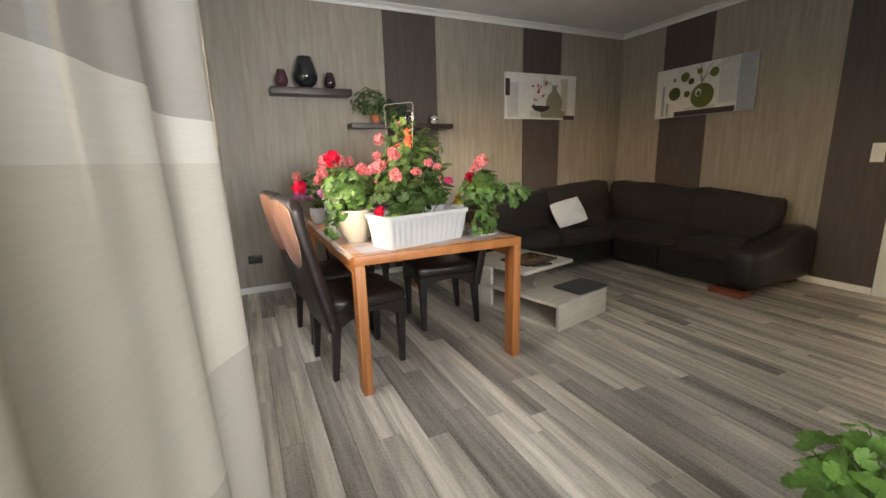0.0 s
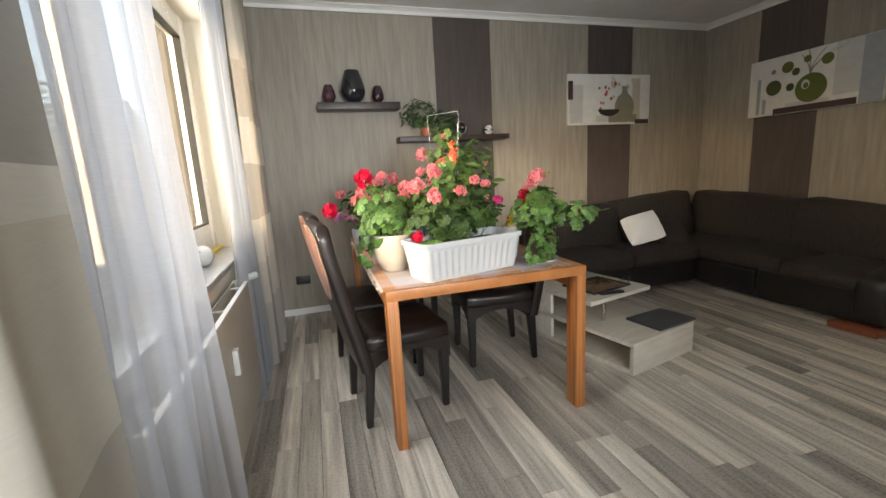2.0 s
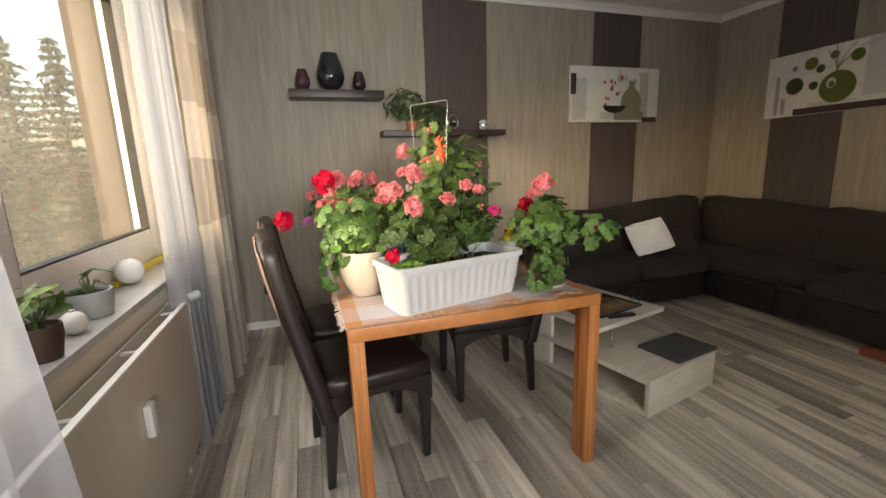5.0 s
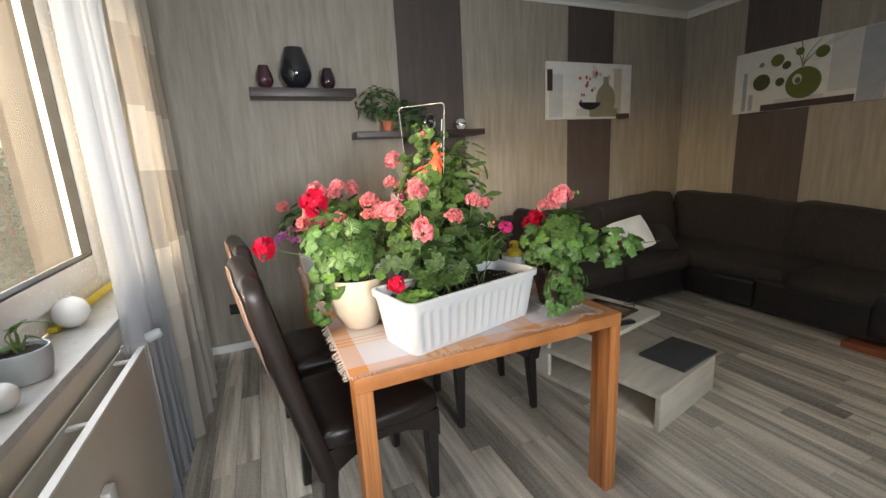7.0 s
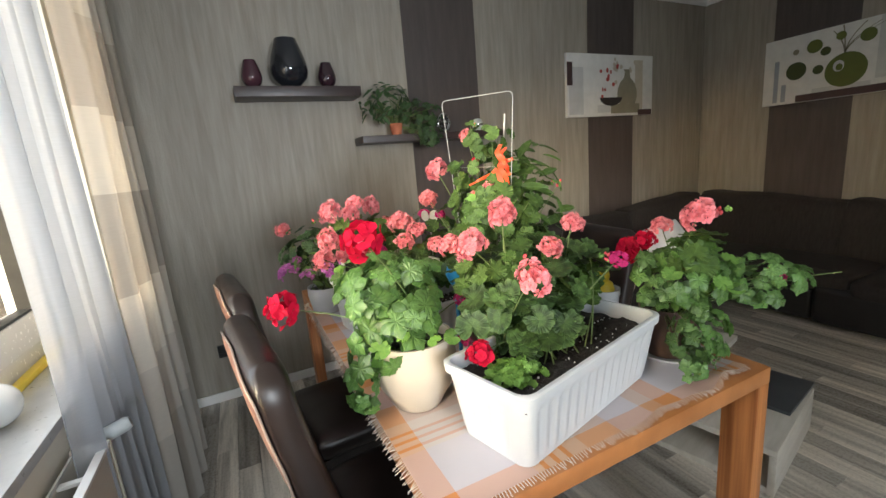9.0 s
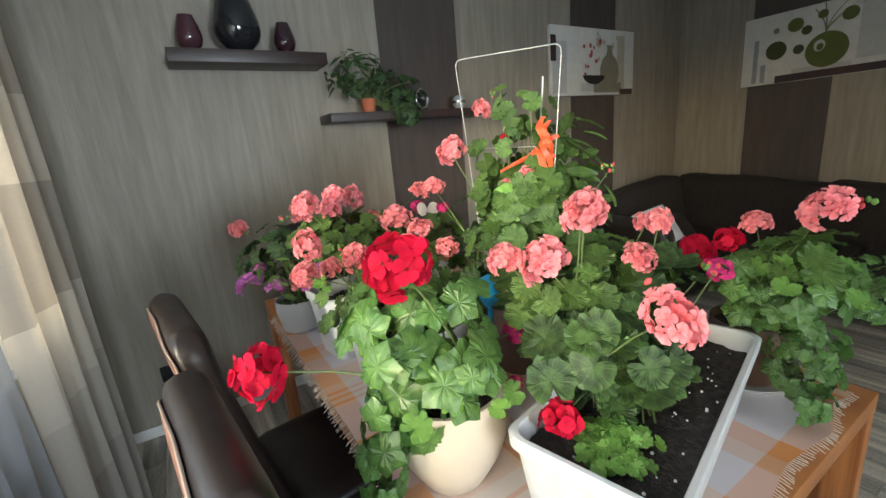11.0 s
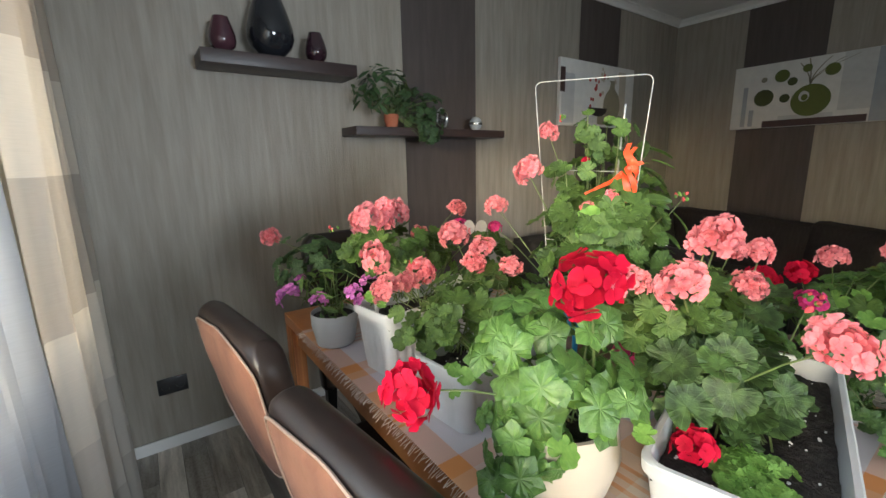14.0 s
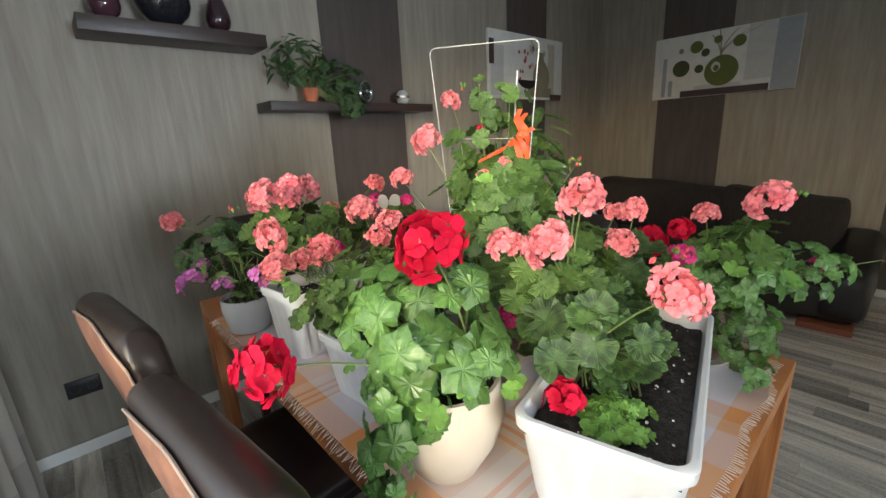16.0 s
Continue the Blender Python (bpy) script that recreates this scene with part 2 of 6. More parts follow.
M = {
    "plank": plank_material(),
    "subfloor": material("dark_underlay", (0.03, 0.027, 0.024), (0.06, 0.05, 0.045), 0.8),
    "wallpaper": material("beige_wallpaper", (0.245, 0.216, 0.178), (0.365, 0.330, 0.276), 0.55, scale=(30, 30, 2.4), detail=9, bump=0.30, fine=120, spread=(0.30, 0.74)),
    "stripe": material("brown_wallpaper", (0.062, 0.048, 0.043), (0.086, 0.069, 0.062), 0.6, scale=(30, 30, 3), bump=0.15, fine=160),
    "white": material("white_paint", (0.74, 0.73, 0.70), (0.80, 0.79, 0.77), 0.45, scale=(3, 3, 3), bump=0.03),
    "ceiling": material("ceiling_paint", (0.74, 0.74, 0.73), (0.82, 0.82, 0.81), 0.8, scale=(3, 3, 3), bump=0.05),
    "cream_paint": material("cream_reveal_paint", (0.68, 0.64, 0.54), (0.74, 0.70, 0.60), 0.6, scale=(4, 4, 4), bump=0.05),
    "upvc": material("white_window_plastic", (0.80, 0.80, 0.80), (0.84, 0.84, 0.84), 0.25, bump=0.0),
    "gasket": material("black_rubber", (0.02, 0.02, 0.02), (0.04, 0.04, 0.04), 0.5, bump=0.0),
    "glass": plain_glass(),
    "sill": material("grey_marble_sill", (0.42, 0.42, 0.41), (0.55, 0.55, 0.54), 0.3, scale=(12, 12, 12), bump=0.03),
    "radiator": material("cream_radiator_enamel", (0.60, 0.56, 0.48), (0.66, 0.62, 0.54), 0.35, scale=(2, 2, 2), bump=0.02),
    "grille": material("radiator_grille", (0.5, 0.49, 0.46), (0.58, 0.57, 0.54), 0.35, bump=0.0),
    "slot_shade": material("slot_shade", (0.03, 0.03, 0.03), (0.05, 0.05, 0.05), 0.6, bump=0.0),
    "chrome": material("brushed_steel", (0.5, 0.5, 0.5), (0.65, 0.65, 0.65), 0.25, metal=1.0, bump=0.0),
    "wood_trim": material("brown_stained_wood", (0.034, 0.021, 0.015), (0.052, 0.034, 0.025), 0.5, scale=(30, 30, 2), bump=0.1),
    "facade": material("brown_facade_render", (0.040, 0.028, 0.023), (0.056, 0.041, 0.034), 0.8, scale=(5, 5, 5), bump=0.2),
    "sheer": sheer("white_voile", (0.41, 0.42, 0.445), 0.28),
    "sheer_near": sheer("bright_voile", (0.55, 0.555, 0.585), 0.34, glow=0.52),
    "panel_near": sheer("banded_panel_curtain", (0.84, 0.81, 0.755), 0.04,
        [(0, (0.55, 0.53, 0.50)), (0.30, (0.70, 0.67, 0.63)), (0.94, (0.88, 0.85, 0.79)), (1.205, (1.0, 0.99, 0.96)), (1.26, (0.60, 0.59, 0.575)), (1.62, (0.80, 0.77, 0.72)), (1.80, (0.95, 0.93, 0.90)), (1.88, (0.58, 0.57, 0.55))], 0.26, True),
    "panel_far": sheer("beige_panel_curtain", (0.62, 0.575, 0.51), 0.04,
        [(0, (0.72, 0.72, 0.72)), (0.45, (0.85, 0.85, 0.85)), (0.72, (1, 1, 0.98)), (1.0, (0.70, 0.68, 0.66)), (1.34, (1, 0.98, 0.94)), (1.62, (0.74, 0.70, 0.66)), (1.95, (0.9, 0.88, 0.85))], 0.3),
    "shelf": material("dark_wenge_shelf", (0.026, 0.016, 0.015), (0.050, 0.032, 0.030), 0.4, scale=(3, 40, 40), bump=0.06),
    "vase_dark": material("black_glazed_ceramic", (0.012, 0.013, 0.016), (0.020, 0.022, 0.028), 0.12, bump=0.0, coat=0.5),
    "vase_plum": material("plum_glass", (0.055, 0.022, 0.032), (0.085, 0.036, 0.048), 0.1, bump=0.0, coat=0.5),
    "vase_plum_dark": material("dark_plum_glass", (0.022, 0.010, 0.016), (0.04, 0.018, 0.026), 0.1, bump=0.0, coat=0.5),
    "beech": material("red_beech_wood", (0.34, 0.125, 0.035), (0.52, 0.215, 0.070), 0.38, scale=(5, 5, 5), detail=4, bump=0.03, fine=80, spread=(0.35, 0.65)),
    "beech_leg": material("red_beech_leg", (0.27, 0.088, 0.024), (0.55, 0.225, 0.072), 0.4, scale=(55, 55, 1.3), detail=5, bump=0.04, fine=80, spread=(0.35, 0.65)),
    "leather": material("black_brown_leather", (0.012, 0.0080, 0.0070), (0.020, 0.0132, 0.0115), 0.36, scale=(6, 6, 6), bump=0.0, fine=20),
    "suede": material("copper_suede", (0.150, 0.062, 0.034), (0.27, 0.122, 0.070), 0.8, scale=(9, 9, 5), bump=0.12, fine=120, sheen=0.06),
    "pale_piping": material("pale_cord", (0.26, 0.19, 0.15), (0.36, 0.27, 0.22), 0.5, bump=0.02),
    "leg_black": material("black_lacquer", (0.012, 0.010, 0.010), (0.02, 0.017, 0.016), 0.35, bump=0.02),
    "corduroy": material("dark_brown_corduroy", (0.019, 0.0150, 0.0130), (0.034, 0.027, 0.0235), 0.95, scale=(60, 60, 6), bump=0.3, fine=200, sheen=0.0),
    "sofa_leather": material("black_faux_leather", (0.012, 0.011, 0.011), (0.020, 0.018, 0.018), 0.38, scale=(10, 10, 10), bump=0.1, fine=180),
    "foot_wood": material("cherry_wood_foot", (0.20, 0.060, 0.028), (0.28, 0.09, 0.045), 0.4, scale=(20, 5, 20), bump=0.03),
    "pillow": material("white_cushion_cotton", (0.80, 0.805, 0.83), (0.88, 0.885, 0.91), 0.85, scale=(5, 5, 5), bump=0.15, fine=150),
    "pale_oak": material("pale_oak_laminate", (0.58, 0.53, 0.45), (0.74, 0.69, 0.61), 0.4, scale=(4, 26, 26), bump=0.05),
    "slate": material("dark_grey_plastic", (0.055, 0.060, 0.066), (0.075, 0.080, 0.086), 0.4, bump=0.03),
    "brown_print": material("brown_print", (0.08, 0.045, 0.025), (0.32, 0.20, 0.11), 0.25, scale=(9, 9, 9), bump=0.0),
    "black": material("black_plastic", (0.012, 0.012, 0.013), (0.02, 0.02, 0.022), 0.35, bump=0.0),
    "planter": material("white_planter_plastic", (0.53, 0.545, 0.56), (0.59, 0.605, 0.62), 0.35, scale=(5, 5, 5), bump=0.02),
    "cream_pot": material("cream_glazed_pot", (0.46, 0.41, 0.335), (0.51, 0.46, 0.38), 0.35, scale=(6, 6, 6), bump=0.02),
    "grey_pot": material("grey_ceramic_pot", (0.38, 0.41, 0.42), (0.48, 0.51, 0.52), 0.5, scale=(8, 8, 8), bump=0.06),
    "brown_pot": material("brown_plastic_pot", (0.075, 0.042, 0.030), (0.11, 0.062, 0.045), 0.5, bump=0.02),
    "terracotta": material("terracotta", (0.38, 0.11, 0.055), (0.50, 0.17, 0.085), 0.8, scale=(10, 10, 10), bump=0.08),
    "soil": material("dark_potting_soil", (0.010, 0.008, 0.007), (0.055, 0.045, 0.038), 0.95, scale=(60, 60, 60), bump=1.0, fine=180),
    "leaf": material("pelargonium_leaf", (0.046, 0.088, 0.020), (0.108, 0.180, 0.038), 0.42, scale=(2.5, 2.5, 2.5), bump=0.25, fine=14, vary=0.35, through_light=0.22),
    "leaf_light": material("young_leaf", (0.13, 0.27, 0.045), (0.22, 0.39, 0.08), 0.5, scale=(2.5, 2.5, 2.5), bump=0.2, fine=14, vary=0.25, through_light=0.25),
    "leaf_ivy": material("ivy_leaf", (0.058, 0.124, 0.028), (0.130, 0.242, 0.056), 0.30, scale=(2.5, 2.5, 2.5), bump=0.2, fine=14, vary=0.3, through_light=0.22),
    "leaf_dark": material("dark_leaf", (0.028, 0.058, 0.022), (0.058, 0.105, 0.036), 0.45, scale=(2.5, 2.5, 2.5), bump=0.2, fine=14, vary=0.3, through_light=0.12),
    "stem": material("green_stem", (0.09, 0.14, 0.04), (0.16, 0.20, 0.07), 0.6, bump=0.05),
    "salmon": material("salmon_petal", (0.70, 0.15, 0.15), (0.94, 0.47, 0.43), 0.6, scale=(5, 5, 5), detail=3, bump=0.1, fine=30, vary=0.12, through_light=0.3),
    "red": material("scarlet_petal", (0.36, 0.002, 0.034), (0.64, 0.004, 0.090), 0.6, scale=(5, 5, 5), bump=0.1, fine=30, vary=0.1, through_light=0.3),
    "magenta": material("magenta_petal", (0.45, 0.02, 0.13), (0.66, 0.05, 0.24), 0.6, scale=(5, 5, 5), bump=0.1, fine=30, through_light=0.3),
    "violet": material("violet_petal", (0.46, 0.10, 0.42), (0.74, 0.30, 0.66), 0.6, scale=(5, 5, 5), bump=0.1, fine=30, through_light=0.3),
    "wire": material("white_wire", (0.46, 0.46, 0.44), (0.56, 0.56, 0.54), 0.4, bump=0.0),
    "ribbon": material("orange_ribbon", (0.72, 0.06, 0.015), (0.86, 0.10, 0.025), 0.4, bump=0.02),
    "bark": material("bark", (0.07, 0.05, 0.035), (0.13, 0.10, 0.07), 0.9, bump=0.4),
    "needles": material("spruce_needles", (0.036, 0.066, 0.042), (0.080, 0.120, 0.070), 0.8, scale=(3, 3, 3), bump=0.2, vary=0.2),
    "grass": material("lawn", (0.05, 0.085, 0.025), (0.09, 0.13, 0.045), 0.9, scale=(0.6, 0.6, 0.6), bump=0.2),
    "yellow": material("yellow_plastic", (0.72, 0.55, 0.03), (0.80, 0.64, 0.06), 0.4, bump=0.0),
    "milk_glass": material("white_milk_glass", (0.78, 0.78, 0.76), (0.84, 0.84, 0.82), 0.2, bump=0.0),
}

# petals and leaves have little surface shine
for key in ("red", "salmon", "magenta", "violet"):
    M[key].node_tree.nodes["Principled BSDF"].inputs["Specular IOR Level"].default_value = 0.12
for key in ("leaf", "leaf_dark"):
    M[key].node_tree.nodes["Principled BSDF"].inputs["Specular IOR Level"].default_value = 0.35


# ---- building tools ----
def finish(bm, material_, smooth=True):
    mesh = bpy.data.meshes.new("mesh")
    bm.normal_update()
    bm.to_mesh(mesh)
    bm.free()
    mesh.materials.append(material_)
    if smooth:
        mesh.polygons.foreach_set("use_smooth", [True] * len(mesh.polygons))
        mesh.set_sharp_from_angle(angle=radians(38))
    return mesh


def part(name, bm, material_, parent=None, label="", at=None, smooth=True):
    """Links a bmesh (or a mesh) as one mesh object under a thing or a part."""
    mesh = bm if isinstance(bm, bpy.types.Mesh) else finish(bm, material_, smooth)
    ob = new(name, mesh)
    if parent is not None:
        ob.parent = parent
    if at is not None:
        ob.matrix_basis = at
    return tagged(ob, label)


def thing(name, label, category, group="", kind="", at=None):
    ob = new(name)
    ob.empty_display_size = 0.1
    if at is not None:
        ob.matrix_basis = at
    return tagged(ob, label, category, group, kind)


def box(x0, x1, y0, y1, z0, z1, bevel=0.0, steps=2, bm=None):
    bm = bm or bmesh.new()
    m = Matrix.Translation(((x0 + x1) / 2, (y0 + y1) / 2, (z0 + z1) / 2)) @ Matrix.Diagonal((x1 - x0, y1 - y0, z1 - z0, 1))
    made = bmesh.ops.create_cube(bm, size=1, matrix=m)
    if bevel:
        edges = {e for v in made["verts"] for e in v.link_edges}
        bmesh.ops.bevel(bm, geom=list(edges), offset=bevel, segments=steps, affect="EDGES", profile=0.6)
    return bm


def lathe(profile, n=28, bm=None, closed=False):
    """A turned form from (radius, height) pairs."""
    bm = bm or bmesh.new()
    rings = []
    for r, z in profile:
        rings.append([bm.verts.new((r * math.cos(2 * math.pi * k / n), r * math.sin(2 * math.pi * k / n), z)) for k in range(n)])
    for a, b in zip(rings, rings[1:]):
        for k in range(n):
            bm.faces.new((a[k], a[(k + 1) % n], b[(k + 1) % n], b[k]))
    if closed:
        bm.faces.new(list(reversed(rings[0])))
        bm.faces.new(rings[-1])
    return bm


def tube(points, radius, n=6, bm=None, taper=1.0):
    """A round rod along points."""
    bm = bm or bmesh.new()
    pts = [Vector(p) for p in points]
    rings = []
    for i, p in enumerate(pts):
        way = (pts[min(i + 1, len(pts) - 1)] - pts[max(i - 1, 0)]).normalized()
        side = way.cross(Vector((0.3, 0.2, 1))).normalized()
        up = side.cross(way)
        r = radius * (1 + (taper - 1) * i / max(1, len(pts) - 1))
        rings.append([bm.verts.new(p + r * (math.cos(2 * math.pi * k / n) * side + math.sin(2 * math.pi * k / n) * up)) for k in range(n)])
    for a, b in zip(rings, rings[1:]):
        for k in range(n):
            bm.faces.new((a[k], a[(k + 1) % n], b[(k + 1) % n], b[k]))
    bm.faces.new(rings[0])
    bm.faces.new(list(reversed(rings[-1])))
    return bm


def cushion(x0, x1, y0, y1, z0, z1, round_=0.06, puff=0.02, seed=1):
    """An upholstered block with soft edges and a slightly swollen, uneven face."""
    bm = box(x0, x1, y0, y1, z0, z1)
    bmesh.ops.subdivide_edges(bm, edges=bm.edges[:], cuts=9, use_grid_fill=True)
    c = Vector(((x0 + x1) / 2, (y0 + y1) / 2, (z0 + z1) / 2))
    h = Vector(((x1 - x0) / 2, (y1 - y0) / 2, (z1 - z0) / 2))
    for v in bm.verts:
        d = v.co - c
        inner = Vector([max(-h[i] + round_, min(h[i] - round_, d[i])) if h[i] > round_ else 0 for i in range(3)])
        out = d - inner
        if out.length > 1e-6:
            out = out.normalized() * min(round_, max(abs(out[i]) for i in range(3)))
        u = [d[i] / h[i] for i in range(3)]
        swell = puff * sum((1 - u[(i + 1) % 3] ** 2) * (1 - u[(i + 2) % 3] ** 2) * (abs(u[i]) > 0.99) for i in range(3))
        v.co = c + inner + out
        v.co += d.normalized() * (swell + 0.008 * noise.noise(v.co * 5 + Vector((seed, 0, 0))))
    return bm


# ---- the room ----
X0, X1, Y0, Y1, H = 0.085, 4.99, -1.45, 4.72, 2.68
WIN_Y0, WIN_Y1, WIN_Z0, WIN_Z1 = 1.45, 3.97, 0.80, 2.26


def structure(name, bm, material_, label, category, smooth=False):
    ob = part(name, bm, material_, None, label, smooth=smooth)
    return tagged(ob, "", category, "", "structure")


structure("floor", box(X0, X1, Y0, Y1, -0.12, -0.012), M["subfloor"], "grey-brown laminate floor with pale and dark strips", "floor")
structure("ceiling", box(-0.33, X1 + 0.2, Y0 - 0.2, Y1 + 0.2, H, H + 0.15), M["ceiling"], "plain white painted ceiling", "ceiling")
structure("wall_north", box(-0.33, X1 + 0.2, Y1, Y1 + 0.2, -0.12, H), M["wallpaper"], "beige streaked wallpaper wall with dark brown stripes", "wall")
structure("wall_east", box(X1, X1 + 0.2, 1.90, Y1, -0.12, H), M["wallpaper"], "beige streaked wallpaper wall with dark brown stripes", "wall")
bm = box(X1, X1 + 0.2, Y0, 1.02, -0.12, H)
box(X1, X1 + 0.2, 1.02, 1.90, 2.06, H, bm=bm)
structure("wall_east_rear", bm, M["wallpaper"], "beige wallpaper wall round a doorway", "wall")
# opening for the unseen rear window that the fill lamp shines through
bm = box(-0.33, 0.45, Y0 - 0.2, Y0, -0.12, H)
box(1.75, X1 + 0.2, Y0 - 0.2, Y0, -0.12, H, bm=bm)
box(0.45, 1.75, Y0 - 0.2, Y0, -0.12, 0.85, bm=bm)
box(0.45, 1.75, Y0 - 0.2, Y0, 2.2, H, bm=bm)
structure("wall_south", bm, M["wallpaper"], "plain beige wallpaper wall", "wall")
bm = box(-0.33, X0, Y0, WIN_Y0, -0.12, H)
box(-0.33, X0, WIN_Y1, Y1, -0.12, H, bm=bm)
box(-0.33, X0, WIN_Y0, WIN_Y1, WIN_Z1, H, bm=bm)
box(-0.33, X0, WIN_Y0, WIN_Y1, -0.12, WIN_Z0 - 0.03, bm=bm)
structure("wall_west", bm, M["cream_paint"], "cream painted window wall with a deep reveal", "wall")
for i, (a, b) in enumerate(((1.765, 2.33), (3.43, 3.98))):
    structure(f"wallpaper_stripe_{i + 1}", box(a, b, Y1 - 0.004, Y1, 0.06, H), M["stripe"], "dark brown vertical wallpaper stripe", "wall stripe")
for i, (a, b) in enumerate(((3.53, 4.10), (1.97, 2.41))):
    structure(f"wallpaper_stripe_{i + 3}", box(X1 - 0.004, X1, a, b, 0.06, H), M["stripe"], "dark brown vertical wallpaper stripe", "wall stripe")
bm = box(X0, X1, Y1 - 0.015, Y1 - 0.0045, 0, 0.06, 0.004)
box(X1 - 0.015, X1 - 0.0045, 1.97, Y1 - 0.016, 0, 0.06, 0.004, bm=bm)
box(X0 + 0.001, X0 + 0.012, Y0, Y1 - 0.016, 0, 0.06, 0.004, bm=bm)
structure("baseboard", bm, M["white"], "low white skirting board", "baseboard")
bm = bmesh.new()
for a, b, c in (((X0, Y1), (X1, Y1), (0, -1)), ((X1, Y1), (X1, Y0), (-1, 0))):
    prof = [(0.0, 0.055), (0.012, 0.055), (0.018, 0.03), (0.04, 0.012), (0.055, 0.012), (0.055, 0.0)]
    rows_ = [[bm.verts.new((p[0] + c[0] * (d + 0.004), p[1] + c[1] * (d + 0.004), H - 0.001 - h)) for d, h in prof] for p in (a, b)]
    for k in range(len(prof) - 1):
        bm.faces.new((rows_[0][k], rows_[0][k + 1], rows_[1][k + 1], rows_[1][k]))
structure("ceiling_trim", bm, M["white"], "slim white ceiling coving", "trim")

# doorway to the hall, behind a white frame
door = thing("door_1", "white painted room door in its white frame", "door", kind="structure")
part("door_leaf", box(X1 + 0.05, X1 + 0.09, 1.08, 1.84, 0.0, 2.0, 0.004), M["white"], door)
part("door_frame", box(X1 - 0.02, X1 + 0.12, 1.84, 1.965, 0.0, 2.10, 0.006), M["white"], door)
part("door_frame", box(X1 - 0.02, X1 + 0.12, 0.96, 1.08, 0.0, 2.10, 0.006), M["white"], door)
part("door_frame", box(X1 - 0.02, X1 + 0.12, 1.08, 1.84, 2.0, 2.10, 0.006), M["white"], door)
part("door_handle", tube([(X1 + 0.05, 1.76, 1.03), (X1 + 0.0, 1.76, 1.03), (X1 - 0.01, 1.64, 1.03)], 0.009, 8), M["chrome"], door)

# window
XF = -0.135
window = thing("window_1", "white plastic double window with a dark gasket, closed", "window", kind="structure")
for y0, y1, z0, z1 in ((WIN_Y0, WIN_Y0 + 0.12, WIN_Z0, WIN_Z1), (WIN_Y1 - 0.12, WIN_Y1, WIN_Z0, WIN_Z1), (WIN_Y0 + 0.12, WIN_Y1 - 0.12, WIN_Z0, WIN_Z0 + 0.09), (WIN_Y0 + 0.12, WIN_Y1 - 0.12, WIN_Z1 - 0.07, WIN_Z1)):
    part("window_frame", box(XF - 0.04, XF + 0.03, y0, y1, z0, z1, 0.005), M["upvc"], window)
for a, b in ((1.57, 2.535), (2.545, 3.845)):
    sash = thing("sash", "", "")
    sash.parent = window
    z0, z1, w = WIN_Z0 + 0.085, WIN_Z1 - 0.05, 0.105
    for y0, y1, c0, c1 in ((a, a + w, z0, z1), (b - w, b, z0, z1), (a + w, b - w, z0, z0 + w), (a + w, b - w, z1 - w, z1)):
        part("sash_bar", box(XF - 0.02, XF + 0.055, y0, y1, c0, c1, 0.008), M["upvc"], sash)
    for y0, y1, c0, c1 in ((a + w, a + w + 0.008, z0 + w, z1 - w), (b - w - 0.008, b - w, z0 + w, z1 - w), (a + w, b - w, z0 + w, z0 + w + 0.008), (a + w, b - w, z1 - w - 0.008, z1 - w)):
        part("gasket", box(XF + 0.012, XF + 0.05, y0, y1, c0, c1), M["gasket"], sash)
    pane = part("pane", box(XF + 0.005, XF + 0.011, a + w, b - w, z0 + w, z1 - w), M["glass"], sash)
    pane.visible_shadow = False
handle = tube([(XF + 0.05, 2.598, 1.54), (XF + 0.10, 2.598, 1.54), (XF + 0.105, 2.598, 1.52), (XF + 0.105, 2.598, 1.42)], 0.011, 8)
part("window_handle", handle, M["slate"], window, "dark grey lever handle")
part("window_sill", box(-0.105, 0.09, WIN_Y0, WIN_Y1, WIN_Z0 - 0.03, WIN_Z0 + 0.0, 0.006), M["sill"], window, "grey marble sill")
part("outer_reveal", box(-0.36, -0.290, 3.90, 3.97, 0.7, 2.4), M["facade"], window, "brown rendered outer reveal")
part("outer_frame", box(-0.288, -0.19, 3.80, 3.97, 0.7, 2.4, 0.006), M["wood_trim"], window, "brown wooden outer trim")
part("outer_reveal", box(-0.36, -0.18, 1.46, 1.60, 0.7, 2.4), M["facade"], window, "brown rendered outer reveal")


def curtain(name, label, material_, y0, y1, x, depth, folds, z0, z1, seed, lean=0.0, flare=0.0, slant=0.0):
    """A hanging cloth in soft folds."""
    bm = bmesh.new()
    nu, nv = max(60, folds * 14), 36
    grid = []
    for j in range(nv + 1):
        v = j / nv
        z = z0 + (z1 - z0) * v
        row = []
        for i in range(nu + 1):
            u = i / nu
            amp = depth * (0.55 + 0.45 * (1 - v))
            ph = folds * 2 * math.pi * u + 1.1 * noise.noise(Vector((u * 3, v * 1.2, seed))) + seed
            xx = x + amp * math.sin(ph) + 0.3 * amp * math.sin(2.3 * ph + seed) + lean * (1 - v) + slant * u + 0.02 * noise.noise(Vector((u * 6, v * 3, seed + 7)))
            yy = y0 + (y1 - y0) * u + 0.012 * math.cos(ph) + flare * (1 - v) * (u - 0.3)
            row.append(bm.verts.new((xx, yy, z)))
        grid.append(row)
    for a, b in zip(grid, grid[1:]):
        for k in range(nu):
            bm.faces.new((a[k], a[k + 1], b[k + 1], b[k]))
    ob = part(name, bm, material_)
    return tagged(ob, label, "curtain")


